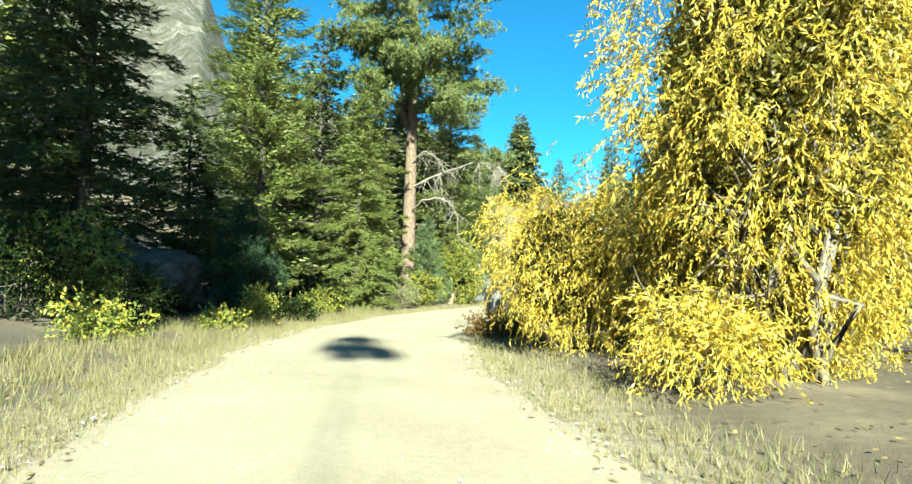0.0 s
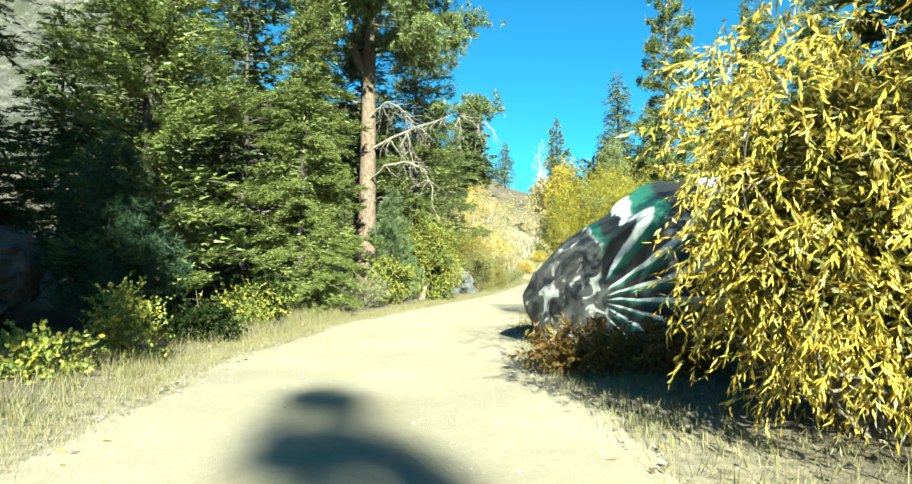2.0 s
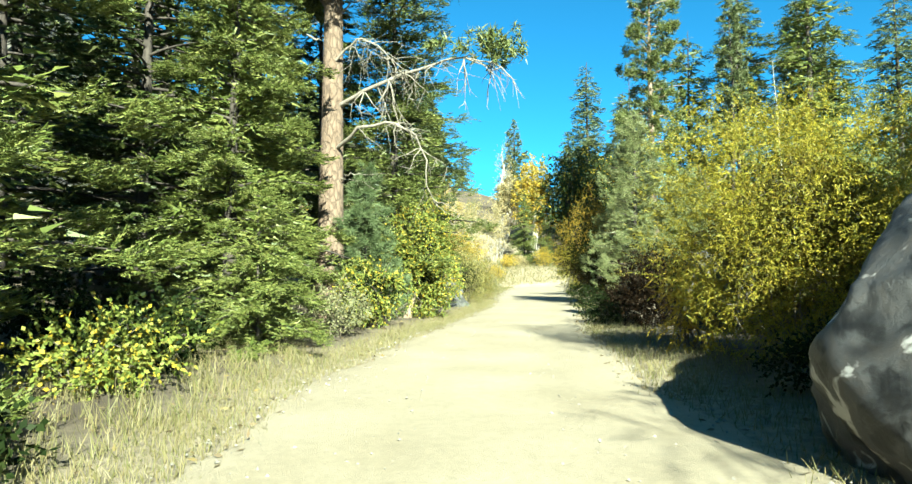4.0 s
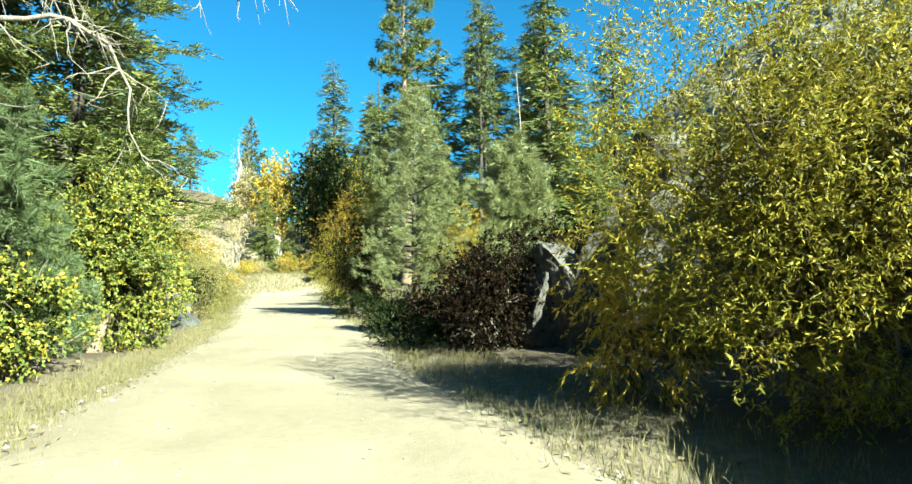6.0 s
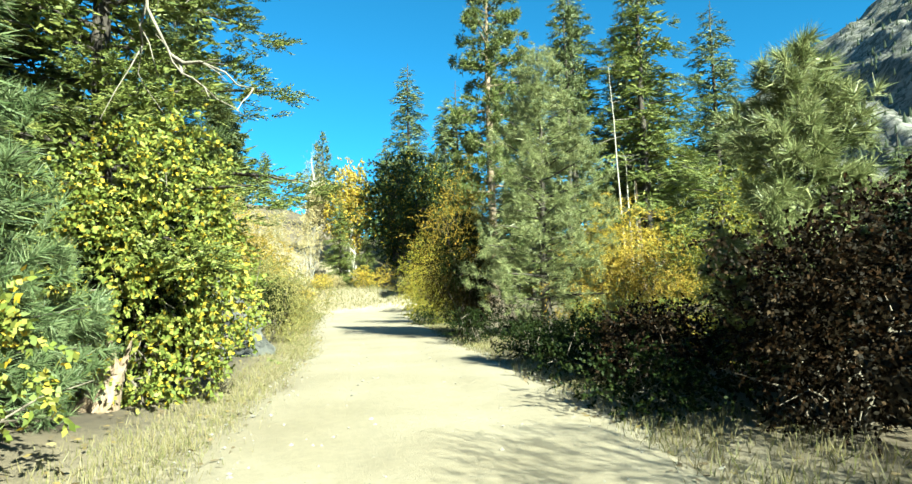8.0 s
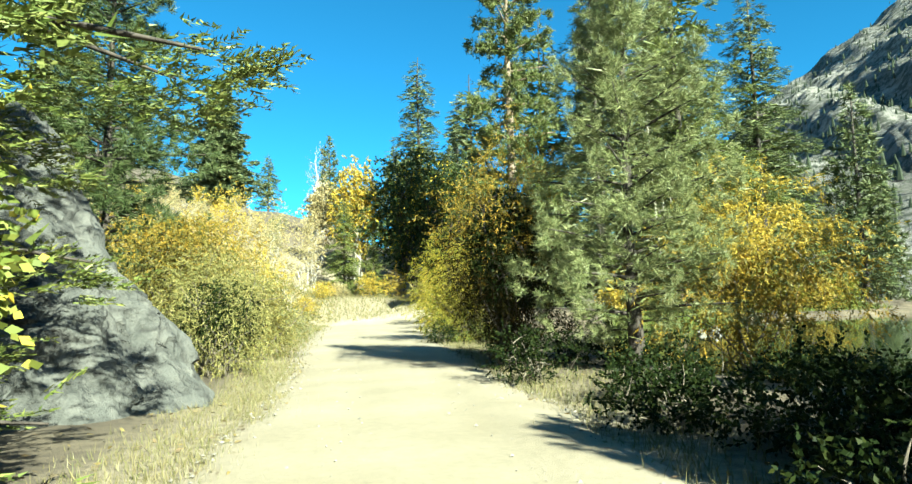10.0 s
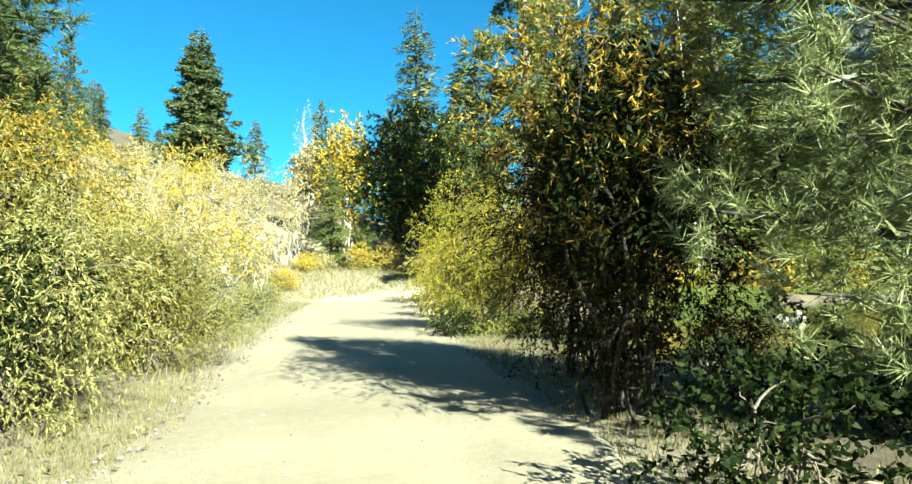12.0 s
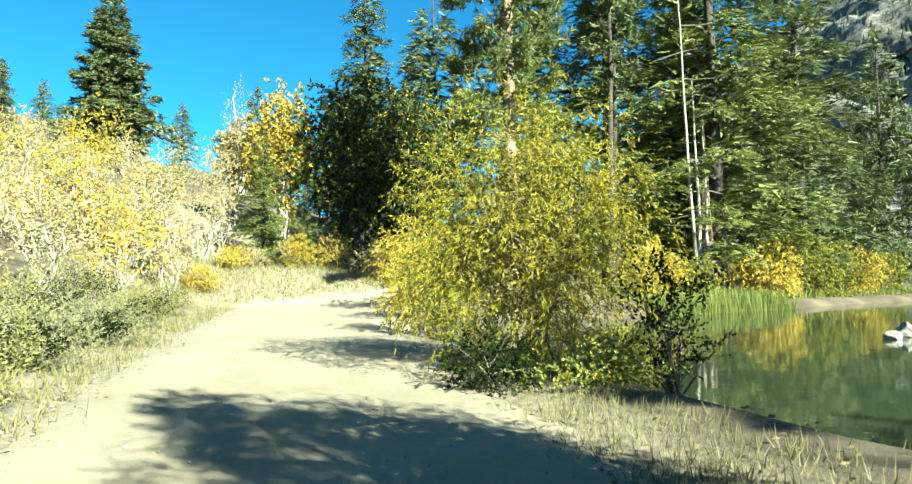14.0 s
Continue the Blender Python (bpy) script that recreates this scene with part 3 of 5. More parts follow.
ry = np.arange(-14, 90.1, 0.4)
rng = np.random.default_rng(5)
cols = np.linspace(-1, 1, 23)
wob = 0.10 * np.sin(ry * 1.1) + 0.08 * np.sin(ry * 2.7 + 1) + 0.05 * np.sin(ry * 5.3 + 2) + 0.02 * rng.normal(size=len(ry))
wob2 = 0.12 * np.sin(ry * 0.9 + 2) + 0.08 * np.sin(ry * 2.3) + 0.05 * np.sin(ry * 4.9 + 1) + 0.02 * rng.normal(size=len(ry))
half = road_w(ry) / 2
X = road_x(ry)[:, None] + np.where(cols < 0, cols * (half + wob)[:, None], cols * (half + wob2)[:, None])
Y = np.repeat(ry[:, None], 23, 1)
rut = -0.035 * (np.exp(-((np.abs(cols) - 0.36) / 0.12) ** 2))[None]
Z = ground_z(X, Y) + 0.05 * (1 - np.abs(cols)[None] ** 6) + 0.004 + rut * 0.6 - 0.03 * (np.abs(cols)[None] > 0.97)
j, i = np.meshgrid(np.arange(len(ry) - 1), np.arange(22), indexing="ij")
q = j * 23 + i
road = new("road", mesh_np("road", np.stack([X, Y, Z], -1).reshape(-1, 3), np.stack([q, q + 1, q + 24, q + 23], -1).reshape(-1, 4), GRAVEL, True))
tagged(road, "pale sandy gravel track with shallow wheel ruts", "road", kind="structure")

m, nt, p, out = material("pond_water")
p.inputs["Base Color"].default_value = (0.02, 0.028, 0.016, 1)
p.inputs["Roughness"].default_value = 0.04
p.inputs["IOR"].default_value = 1.33
w = noise_out(nt, 1.6, 3.0, 0.5)
bump(nt, w, 0.08, 0.05, p)
wx, wy = np.linspace(8, 140, 40), np.linspace(38, 100, 30)
Xw, Yw = np.meshgrid(wx, wy)
v = np.stack([Xw, Yw, np.full_like(Xw, -0.38)], -1).reshape(-1, 3)
j, i = np.meshgrid(np.arange(29), np.arange(39), indexing="ij")
q = j * 40 + i
pond = new("water", mesh_np("water", v, np.stack([q, q + 1, q + 41, q + 40], -1).reshape(-1, 4), m, True))
tagged(pond, "still dark pond mirroring the trees", "water", kind="structure")

# ---- mountains ----
m, nt, p, out = material("mountain_granite")
a = noise_out(nt, 0.012, 8.0, 0.65)
b = noise_out(nt, 0.14, 10.0, 0.78)
col = ramp(nt, a, ((0.32, (0.08, 0.078, 0.067)), (0.48, (0.17, 0.163, 0.142)), (0.64, (0.30, 0.285, 0.245))))
brush = ramp(nt, b, ((0.46, (0, 0, 0)), (0.54, (0.9, 0.9, 0.9))))
col = blend(nt, brush, col, (0.030, 0.036, 0.02))
nt.links.new(col, p.inputs["Base Color"])
p.inputs["Roughness"].default_value = 0.95
bump(nt, blend(nt, 0.5, a, b), 1.0, 6.0, p)
MOUNT = m
m, nt, p, out = material("pale_cliff")
a = noise_out(nt, 0.11, 10.0, 0.7)
b = noise_out(nt, 0.30, 10.0, 0.75)
col = ramp(nt, a, ((0.35, (0.03, 0.028, 0.023)), (0.6, (0.19, 0.178, 0.15))))
col = blend(nt, ramp(nt, b, ((0.42, (0, 0, 0)), (0.52, (0.88, 0.88, 0.88)))), col, (0.045, 0.046, 0.022))
nt.links.new(col, p.inputs["Base Color"])
p.inputs["Roughness"].default_value = 0.95
bump(nt, blend(nt, 0.5, a, b), 1.0, 4.0, p)
CLIFF = m


def massif(name, profile, near, far, mat, label, seed, relief, n_a=150, n_r=60):
    """A mountainside round the origin: profile of (azimuth, elevation) gives its crest, which stands at far."""
    pr = np.array(profile)
    az = np.linspace(pr[0, 0], pr[-1, 0], n_a)
    el = np.interp(az, pr[:, 0], pr[:, 1])
    t = np.linspace(0, 1.25, n_r)
    r = near + (far - near) * t
    A, T = np.meshgrid(az, t)
    Rr = near + (far - near) * T
    crest = far * np.tan(np.radians(el))[None] * np.where(T <= 1, T ** 1.15, 1 - 0.5 * (T - 1))
    X, Y = Rr * np.sin(np.radians(A)), Rr * np.cos(np.radians(A))
    Z = np.empty_like(X)
    off = Vector((seed * 3.1, seed * 1.7, 0))
    for jj in range(n_r):
        for ii in range(n_a):
            c = Vector((X[jj, ii], Y[jj, ii], 0)) / (far * 0.16) + off
            g = noise.ridged_multi_fractal(c, 0.9, 2.1, 8, 1.0, 2.0) - 1.0
            gully = noise.ridged_multi_fractal(Vector((A[jj, ii] * 0.16 + T[jj, ii] * 1.9, T[jj, ii] * 0.9, seed)), 0.8, 2.2, 5, 1.0, 2.0) - 1.0
            Z[jj, ii] = crest[jj, ii] + relief * (0.45 * g + 0.38 * gully) * min(1, T[jj, ii] * 2.5)
    v = np.stack([X, Y, Z + gz(0, 0)], -1).reshape(-1, 3)
    j, i = np.meshgrid(np.arange(n_r - 1), np.arange(n_a - 1), indexing="ij")
    a = j * n_a + i
    ob = new(name, mesh_np(name, v, np.stack([a, a + 1, a + n_a + 1, a + n_a], -1).reshape(-1, 4), mat, True))
    return tagged(ob, label, "mountain", kind="structure"), (X, Y, Z)


mount, field = massif("mountain_east", ((35, 4), (42, 11.0), (46, 14.0), (52, 17.6), (58.4, 21.2), (68, 23), (82, 24), (100, 22), (120, 14)), 160, 900, MOUNT, "steep granite mountainside with scattered dark conifers", 2, 30, 330, 170)
cliff, _ = massif("mountain_west", ((-62, 14), (-46, 18), (-36, 20), (-31, 24), (-27, 23.5), (-24, 15), (-19, 7)), 60, 320, CLIFF, "pale granite cliff above a brushy slope", 5, 16, 150, 90)

# ---- left of the road ----
def at(x, y, dz=-0.05):
    return (x, y, gz(x, y) + dz)


conifer("pine_tree", at(-14.0, 20.0), 17, 0.4, 4.0, 130000, "fir", FIRDARK, BARKDARK, 11, "tall green fir with dense boughs, darkened for shade", (0.15, 0.034), 0.22, 0.6, 115, k=18, inner=0.4)
conifer("pine_tree", at(-9.0, 22.6), 14.5, 0.3, 2.75, 190000, "fir", FIR, BARKDARK, 12, "bushy sunlit fir with brownish top", (0.11, 0.017), 0.15, 0.5, 125, rise=0.4, k=24, lift=0.25, inner=0.35)
# This young pine's needles are painted dark as if shaded.
conifer("young_pine", at(-8.6, 20.2), 3.8, 0.1, 1.3, 44000, "pine", DARKPINE, BARKDARK, 13, "small blue-green young pine, needles darkened for shade", (0.16, 0.010), 0.0, 0.6, 60, k=26, rise=0.5)
conifer("fir_tree", at(-7.0, 29.6), 11, 0.1, 2.0, 200000, "fir", FIR, BARKDARK, 14, "dense green fir with boughs down to the ground", (0.085, 0.015), 0.28, 0.55, 115, k=24, lift=-0.05, inner=0.35)
conifer("fir_tree", at(-7.4, 34.0), 13.5, 0.3, 2.4, 100000, "fir", FIR, BARKDARK, 15, "slender green fir beside a big pine", (0.12, 0.026), 0.25, 0.6, 120, k=20, lift=0.1, inner=0.35)
conifer("fir_tree", at(-3.7, 39.6), 15, 0.6, 3.3, 210000, "fir", FIR, BARKDARK, 16, "dark fir with layered boughs behind a leafy bush", (0.09, 0.017), 0.12, 0.45, 120, k=24, rise=0.1, spread=0.5, inner=0.6, lift=0.1)
conifer("young_pine", at(-4.5, 36.0), 4.8, 0.1, 1.4, 66000, "pine", BLUEPINE, BARKDARK, 17, "blue-green young pine under a big pine", (0.22, 0.009), 0.0, 0.7, 55, k=60, rise=0.35, tuft=0.75)
conifer("pine_tree", at(-3.0, 54.8), 14, 0.6, 3.3, 130000, "pine", DEEPPINE, BARKDARK, 18, "broad green pine behind a grey boulder", (0.24, 0.016), 0.1, 0.55, 110, k=36, rise=0.25, inner=0.3)

# Backing firs, coloured dark for the deep shade of the wood.
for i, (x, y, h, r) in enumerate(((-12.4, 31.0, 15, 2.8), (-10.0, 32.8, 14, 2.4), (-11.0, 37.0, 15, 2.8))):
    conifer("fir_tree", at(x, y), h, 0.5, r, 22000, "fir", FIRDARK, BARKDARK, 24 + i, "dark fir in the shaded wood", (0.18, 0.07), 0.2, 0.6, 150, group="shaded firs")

# the big old pine with dead lower limbs
rng = np.random.default_rng(21)
big = thing("pine_tree", at(-5.65, 35.9), "old pine with reddish bark, forked top and bare dead limbs", "tree")
s = np.linspace(0, 1, 16)
pts = np.stack([0.25 * np.sin(s * 2.2) - 0.2 * s, 0.2 * s, -0.3 + 25 * s], 1)
part("trunk", mesh_np("trunk", *tubes([(pts, 0.43 * (1 - 0.82 * s) + 0.12 * np.exp(-s * 20))], 14), BARK, True), big)
fork = np.stack([np.linspace(0.1, -0.75, 6), np.linspace(0.1, 0.1, 6), np.linspace(9.8, 13.5, 6)], 1)
fork[:3, 0] = (0.1, -0.35, -0.6)
part("trunk_fork", mesh_np("trunk_fork", *tubes([(fork, np.linspace(0.24, 0.13, 6))], 10), BARK, True), big, "second stem, broken off pale at the top")


def dead_limb(name, line, r, twigs, seed, hang=0.6):
    g = np.random.default_rng(seed)
    line = np.array(line, float)
    n = 14
    t = np.linspace(0, len(line) - 1, n)
    pts = np.stack([np.interp(t, np.arange(len(line)), line[:, i]) for i in range(3)], 1) + g.normal(size=(n, 3)) * 0.035
    lines = [(pts, r * np.linspace(1, 0.2, n))]
    for _ in range(twigs):
        j = g.integers(3, n)
        e = pts[j] + g.normal(size=3) * (0.5, 0.4, 0.25) + np.array([0.25, 0, -hang * g.random()])
        mid = wander(pts[j], e, 6, g, 0.04)
        lines.append((mid, r * 0.32 * np.linspace(1, 0.2, 6)))
        for _ in range(3):
            k = g.integers(2, 6)
            lines.append((wander(mid[k], mid[k] + g.normal(size=3) * 0.25 + np.array([0.08, 0, -0.28 * hang]), 4, g, 0.02), r * 0.14 * np.linspace(1, 0.3, 4)))
    limb = part(name, mesh_np(name, *tubes(lines[:1], 6), DEADWOOD, True), big, "bare grey dead limb")
    part("twigwork", mesh_np("twigwork", *tubes(lines[1:], 5), DEADWOOD, True), limb, kind="stuff")


dead_limb("dead_limb", ((0.2, 0, 6.6), (1.2, -0.8, 6.95), (2.5, -1.1, 7.5), (4.0, -1.3, 7.9), (5.2, -1.4, 7.55)), 0.075, 30, 31, 1.3)
dead_limb("dead_limb", ((0.2, -0.2, 5.3), (0.8, -0.9, 5.75), (1.8, -1.2, 5.9), (2.6, -1.2, 5.6), (2.9, -1.2, 4.6), (3.05, -1.25, 3.65)), 0.06, 18, 32, 0.8)
dead_limb("dead_limb", ((0.2, -0.2, 8.0), (0.9, -0.6, 8.6), (1.6, -0.9, 8.3), (2.1, -1.0, 7.4)), 0.045, 22, 33, 1.0)
dead_limb("dead_limb", ((-0.3, -0.2, 8.6), (-1.0, -0.6, 8.9), (-1.9, -0.9, 8.8)), 0.035, 6, 34, 0.3)
dead_limb("dead_limb", ((0.25, 0, 4.4), (0.6, -0.4, 4.45), (1.0, -0.6, 4.4)), 0.03, 2, 35, 0.3)
dead_limb("dead_limb", ((0.2, 0, 9.6), (1.0, -0.5, 9.9), (2.4, -0.8, 10.6)), 0.035, 9, 36, 0.6)
nb = 90
u = np.sort(rng.random(nb))
bz = 11.0 + 14.0 * u
ba = rng.random(nb) * 6.28
bl = (5.6 * (1 - u) ** 0.5 * rng.uniform(0.5, 1.05, nb) + 0.6)
lines, tips = [], []
for a, z, L in zip(ba, bz, bl):
    b0 = np.array([-0.1, 0.15, z])
    e = b0 + np.array([math.cos(a) * L, math.sin(a) * L, L * rng.uniform(-0.12, 0.3)])
    w = wander(b0, e, 9, rng, 0.12, 0.1)
    lines.append((w, np.linspace(0.07, 0.015, 9)))
    for _ in range(int(14 + L * 22)):
        j = rng.integers(3, 9)
        tips.append(w[j] + rng.normal(size=3) * (0.4, 0.4, 0.22))
part("branchwork", mesh_np("branchwork", *tubes(lines, 5), BARKDARK, True), big, kind="stuff")
tips = np.array(tips + [np.array([5.0, -1.4, 8.2]) + rng.normal(size=3) * (0.45, 0.3, 0.25) for _ in range(60)] + [np.array([3.3, -1.3, 8.1]) + rng.normal(size=3) * (0.4, 0.3, 0.15) for _ in range(16)])
k = 22
q = np.repeat(tips, k, 0) + 0.06 * rng.normal(size=(len(tips) * k, 3))
v, f4 = leaves(q, rng.normal(size=(len(q), 3)) + np.array([0, 0, 0.3]), 0.24 * rng.uniform(0.7, 1.2, len(q)), 0.045, rng, None, True)
part("crown", mesh_np("crown", v, f4, PINE), big, kind="stuff")
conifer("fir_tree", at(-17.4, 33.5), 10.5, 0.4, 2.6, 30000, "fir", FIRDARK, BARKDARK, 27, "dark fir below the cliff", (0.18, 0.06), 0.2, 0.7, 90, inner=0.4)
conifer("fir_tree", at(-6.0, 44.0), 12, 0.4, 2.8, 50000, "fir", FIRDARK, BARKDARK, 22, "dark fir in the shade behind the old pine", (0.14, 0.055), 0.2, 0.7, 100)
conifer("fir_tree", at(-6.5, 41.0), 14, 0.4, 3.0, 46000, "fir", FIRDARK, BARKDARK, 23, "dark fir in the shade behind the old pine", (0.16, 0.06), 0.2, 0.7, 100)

shrub("broadleaf_bush", at(-2.85, 38.0), 3.5, 1.35, 42000, BROAD, 41, "leafy green bush turning yellow, beside a split stump", (0.075, 0.055), droop=0.2, k=10, twig=0.28, lumps=0.3, shell=0.3, core=0.12, cut=-0.9, clump=0.5)
shrub("broadleaf_bush", at(-4.3, 33.4), 2.0, 1.15, 12000, BROAD, 42, "low leafy bush turning yellow at the road edge", (0.07, 0.052), droop=0.15, k=10, twig=0.3, core=0.14, cut=-0.2, clump=0.4)
shrub("broadleaf_bush", at(-11.4, 16.4), 3.2, 1.4, 10000, BROAD, 43, "tall green and yellow bush under dark firs", (0.08, 0.06), droop=0.15, k=10, twig=0.35)
shrub("broadleaf_bush", at(-9.3, 15.6), 1.7, 1.0, 7000, SHADELEAF, 44, "leafy green bush, leaves darkened for shade", (0.07, 0.05), droop=0.1, k=10, twig=0.3)
shrub("broadleaf_bush", at(-7.0, 17.6), 1.2, 0.45, 3600, BROAD, 45, "slim leafy bush before a young pine", (0.06, 0.045), droop=0.0, k=10, twig=0.35, up=0.3)
conifer("young_fir", at(-6.1, 27.8), 2.7, 0.05, 1.35, 44000, "fir", FIR, BARKDARK, 46, "low grey-green fir with drooping boughs at the road edge", (0.07, 0.012), 0.3, 0.5, 44, k=22, rise=0.35, inner=0.3, clump=0.5, cut=-1.5)
shrub("low_bush", at(-7.2, 24.2), 1.0, 0.9, 5000, BROAD, 47, "low green bush in deep shade", (0.07, 0.05), droop=0.1, k=10, twig=0.3)
shrub("low_bush", at(-5.2, 31.3), 1.2, 0.9, 6000, SAGE, 48, "low grey-green bush at the foot of a fir", (0.08, 0.03), droop=0.1, k=12, twig=0.3)

# All but two of these have leaves coloured dark for the firs' shade.
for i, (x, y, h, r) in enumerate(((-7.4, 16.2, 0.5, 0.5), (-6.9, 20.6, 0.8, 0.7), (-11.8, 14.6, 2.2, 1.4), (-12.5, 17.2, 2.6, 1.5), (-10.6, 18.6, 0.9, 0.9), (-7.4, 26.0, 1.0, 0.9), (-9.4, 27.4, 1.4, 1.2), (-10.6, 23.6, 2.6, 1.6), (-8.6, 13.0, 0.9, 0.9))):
    shrub("low_bush", at(x, y), h, r, int(5200 * r), BROAD if i in (0, 8) else SHADELEAF, 280 + i, "leafy green bush under dark firs", (0.08, 0.055), k=10, droop=0.1, twig=0.3, stems=8, group="bushes under the firs")

# split stump
rng = np.random.default_rng(51)
st = thing("tree_stump", at(-3.35, 37.2), "split weathered stump, orange-grey wood", "stump")
ang = np.linspace(0, 2 * np.pi, 15)[:-1]
rows = []
for z, r in ((-0.2, 0.30), (0.0, 0.26), (0.25, 0.20), (0.5, 0.17), (0.75, 0.14)):
    rows.append(np.stack([r * np.cos(ang) * (1 + 0.12 * np.sin(3 * ang)) + z * 0.35, r * 0.8 * np.sin(ang), z + (0.22 * np.sin(ang * 2 + 1) * (z / 0.75) ** 2)], 1))
v = np.concatenate(rows + [np.array([[0.26, 0, 0.6]])])
qs = [(a * 14 + b, a * 14 + (b + 1) % 14, (a + 1) * 14 + (b + 1) % 14, (a + 1) * 14 + b) for a in range(4) for b in range(14)]
qs += [(56 + b, 56 + (b + 1) % 14, 70, 70) for b in range(14)]
me = bpy.data.meshes.new("stump_wood")
me.from_pydata(v.tolist(), [], [tuple(dict.fromkeys(f)) for f in qs])
me.materials.append(STUMPWOOD)
part("stump_wood", me, st)

boulder("boulder", at(-3.2, 45.9, -0.25), (3.1, 3.6, 5.0), GRANITE, 61, "large grey granite boulder with cracks, at the track edge", 10, 0.24, 14, 6, 0.25, lean=(0.06, 0), cone=0.80)
boulder("boulder", at(-12.0, 19.9, -0.1), (2.0, 1.4, 2.7), REDROCK, 62, "reddish-topped boulder in the shade of firs", 20, 0.16, 6, 5, 0.2, faces=((0.1, -0.1, 1.0, 0.6),))

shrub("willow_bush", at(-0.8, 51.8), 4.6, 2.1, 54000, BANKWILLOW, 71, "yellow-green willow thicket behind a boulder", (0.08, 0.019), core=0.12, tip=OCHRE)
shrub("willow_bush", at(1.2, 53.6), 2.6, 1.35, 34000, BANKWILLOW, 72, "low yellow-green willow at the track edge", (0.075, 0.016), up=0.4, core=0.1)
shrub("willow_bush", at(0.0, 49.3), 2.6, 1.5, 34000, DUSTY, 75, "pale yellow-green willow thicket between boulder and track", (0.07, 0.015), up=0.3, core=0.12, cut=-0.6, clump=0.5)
shrub("willow_bush", at(0.4, 57.0), 3.0, 1.6, 26000, DUSTY, 73, "dusty straw-coloured brush on the bank", (0.09, 0.022), up=0.5, core=0.1)
shrub("willow_bush", at(-2.4, 57.5), 4.2, 2.0, 22000, BANKWILLOW, 74, "tall yellow-green willow on the bank", (0.11, 0.028), up=0.4)
for i, (x, y, h, r) in enumerate(((1.9, 58.6, 0.9, 0.9), (0.8, 60.4, 1.1, 1.2), (2.6, 62.6, 0.9, 1.0), (1.2, 64.0, 1.3, 1.3), (3.6, 66.8, 0.9, 1.0), (2.2, 69.0, 1.5, 1.4), (4.6, 72.5, 1.1, 1.2), (-0.8, 62.5, 1.6, 1.5), (-1.5, 67.0, 1.8, 1.7), (3.0, 75.5, 1.7, 1.6), (5.6, 79.0, 1.2, 1.4))):
    shrub("sage_bush", at(x, y), h * 1.2, r * 1.1, 9000, SAGE if i % 3 else DUSTY, 80 + i, "low dry grey-green brush on the bank", (0.075, 0.02), droop=0.0, up=0.4, k=12, twig=0.35, stems=10, group="brush on the bank", core=0.14, cut=-0.6)
for i, (x, y, h, r) in enumerate(((-1.5, 72, 4.0, 1.8), (1.5, 78, 4.5, 2.0), (-4.5, 70, 4.0, 2.0), (-6, 77, 5, 2.2), (4.0, 84, 5.0, 2.0), (-1.5, 84, 5.5, 2.2), (6.4, 90, 5.6, 1.6), (4.0, 92, 7.0, 2.0), (0.0, 92, 7.0, 2.4), (-5.5, 88, 6.5, 2.6), (9.0, 97, 7.5, 1.8), (6.6, 98, 8.5, 2.0), (2.6, 100, 9.0, 2.4), (-2.5, 99, 8.0, 2.6), (-7.0, 97, 8.0, 2.6), (10.6, 101, 8.0, 1.6), (-10.0, 84, 6.0, 2.4))):
    shrub("aspen_sapling", at(x, y), h, r, 4600, PALE if i % 4 else YEL, 110 + i, "pale straw-yellow aspen sapling on the bank", (0.13, 0.075), BARKPALE, h * 0.15, 0.15, 9, 10, 0.3, twig=0.5, category="tree", group="aspens on the bank", stem_r=0.045, up=0.3)
for i, (x, y, h, r) in enumerate(((8.2, 91.0, 1.8, 1.1), (10.6, 95.0, 1.6, 1.0), (12.2, 96.0, 1.3, 1.0), (15.2, 95.5, 2.4, 1.2), (17.8, 95.5, 2.8, 1.4), (19.8, 92.5, 2.6, 1.3))):
    shrub("gold_bush", at(x, y), h, r, 4500, (GOLD, YEL, PALE)[i % 3], 130 + i, "small golden bush at the end of the track", (0.12, 0.05), droop=0.0, k=10, stems=8, group="bushes at the track end")

# ---- right of the road ----
rng = np.random.default_rng(198)
t = thing("dead_sapling", at(14.5, 38.4), "thin pale bare sapling leaning over the bushes", "tree")
part("trunk", mesh_np("trunk", *tubes([(wander((0, 0, 0), (1.75, -0.7, 7.4), 12, rng, 0.03), np.linspace(0.07, 0.02, 12))], 6), DEADWOOD, True), t)
# Unseen pines, added for the shade their crowns cast on the western firs.
for i, (x, y, h, hb, R) in enumerate(((-7.0, -13.0, 35, 19.5, 4.0), (-10.0, -15.5, 35, 19.5, 4.0), (-3.0, -14.5, 28.5, 20.5, 3.5))):
    conifer("pine_tree", at(x, y), h, hb, R, 26000, "pine", PINE, BARK, 290 + i, "unseen tall pine whose high crown shades the wood edge", (0.5, 0.12), 0.1, 0.5, 60, k=14, inner=0.5, trunk=0.26, group="tall pines behind the track")
# Added out of view, sized to drop one small shadow on the track.
conifer("pine_tree", at(6.25, -31.0), 29.2, 27.0, 0.45, 5000, "pine", PINE, BARKDARK, 200, "unseen slim pine that throws its shade on the track", (0.3, 0.06), 0.0, 0.6, 30, inner=0.4, trunk=0.08)
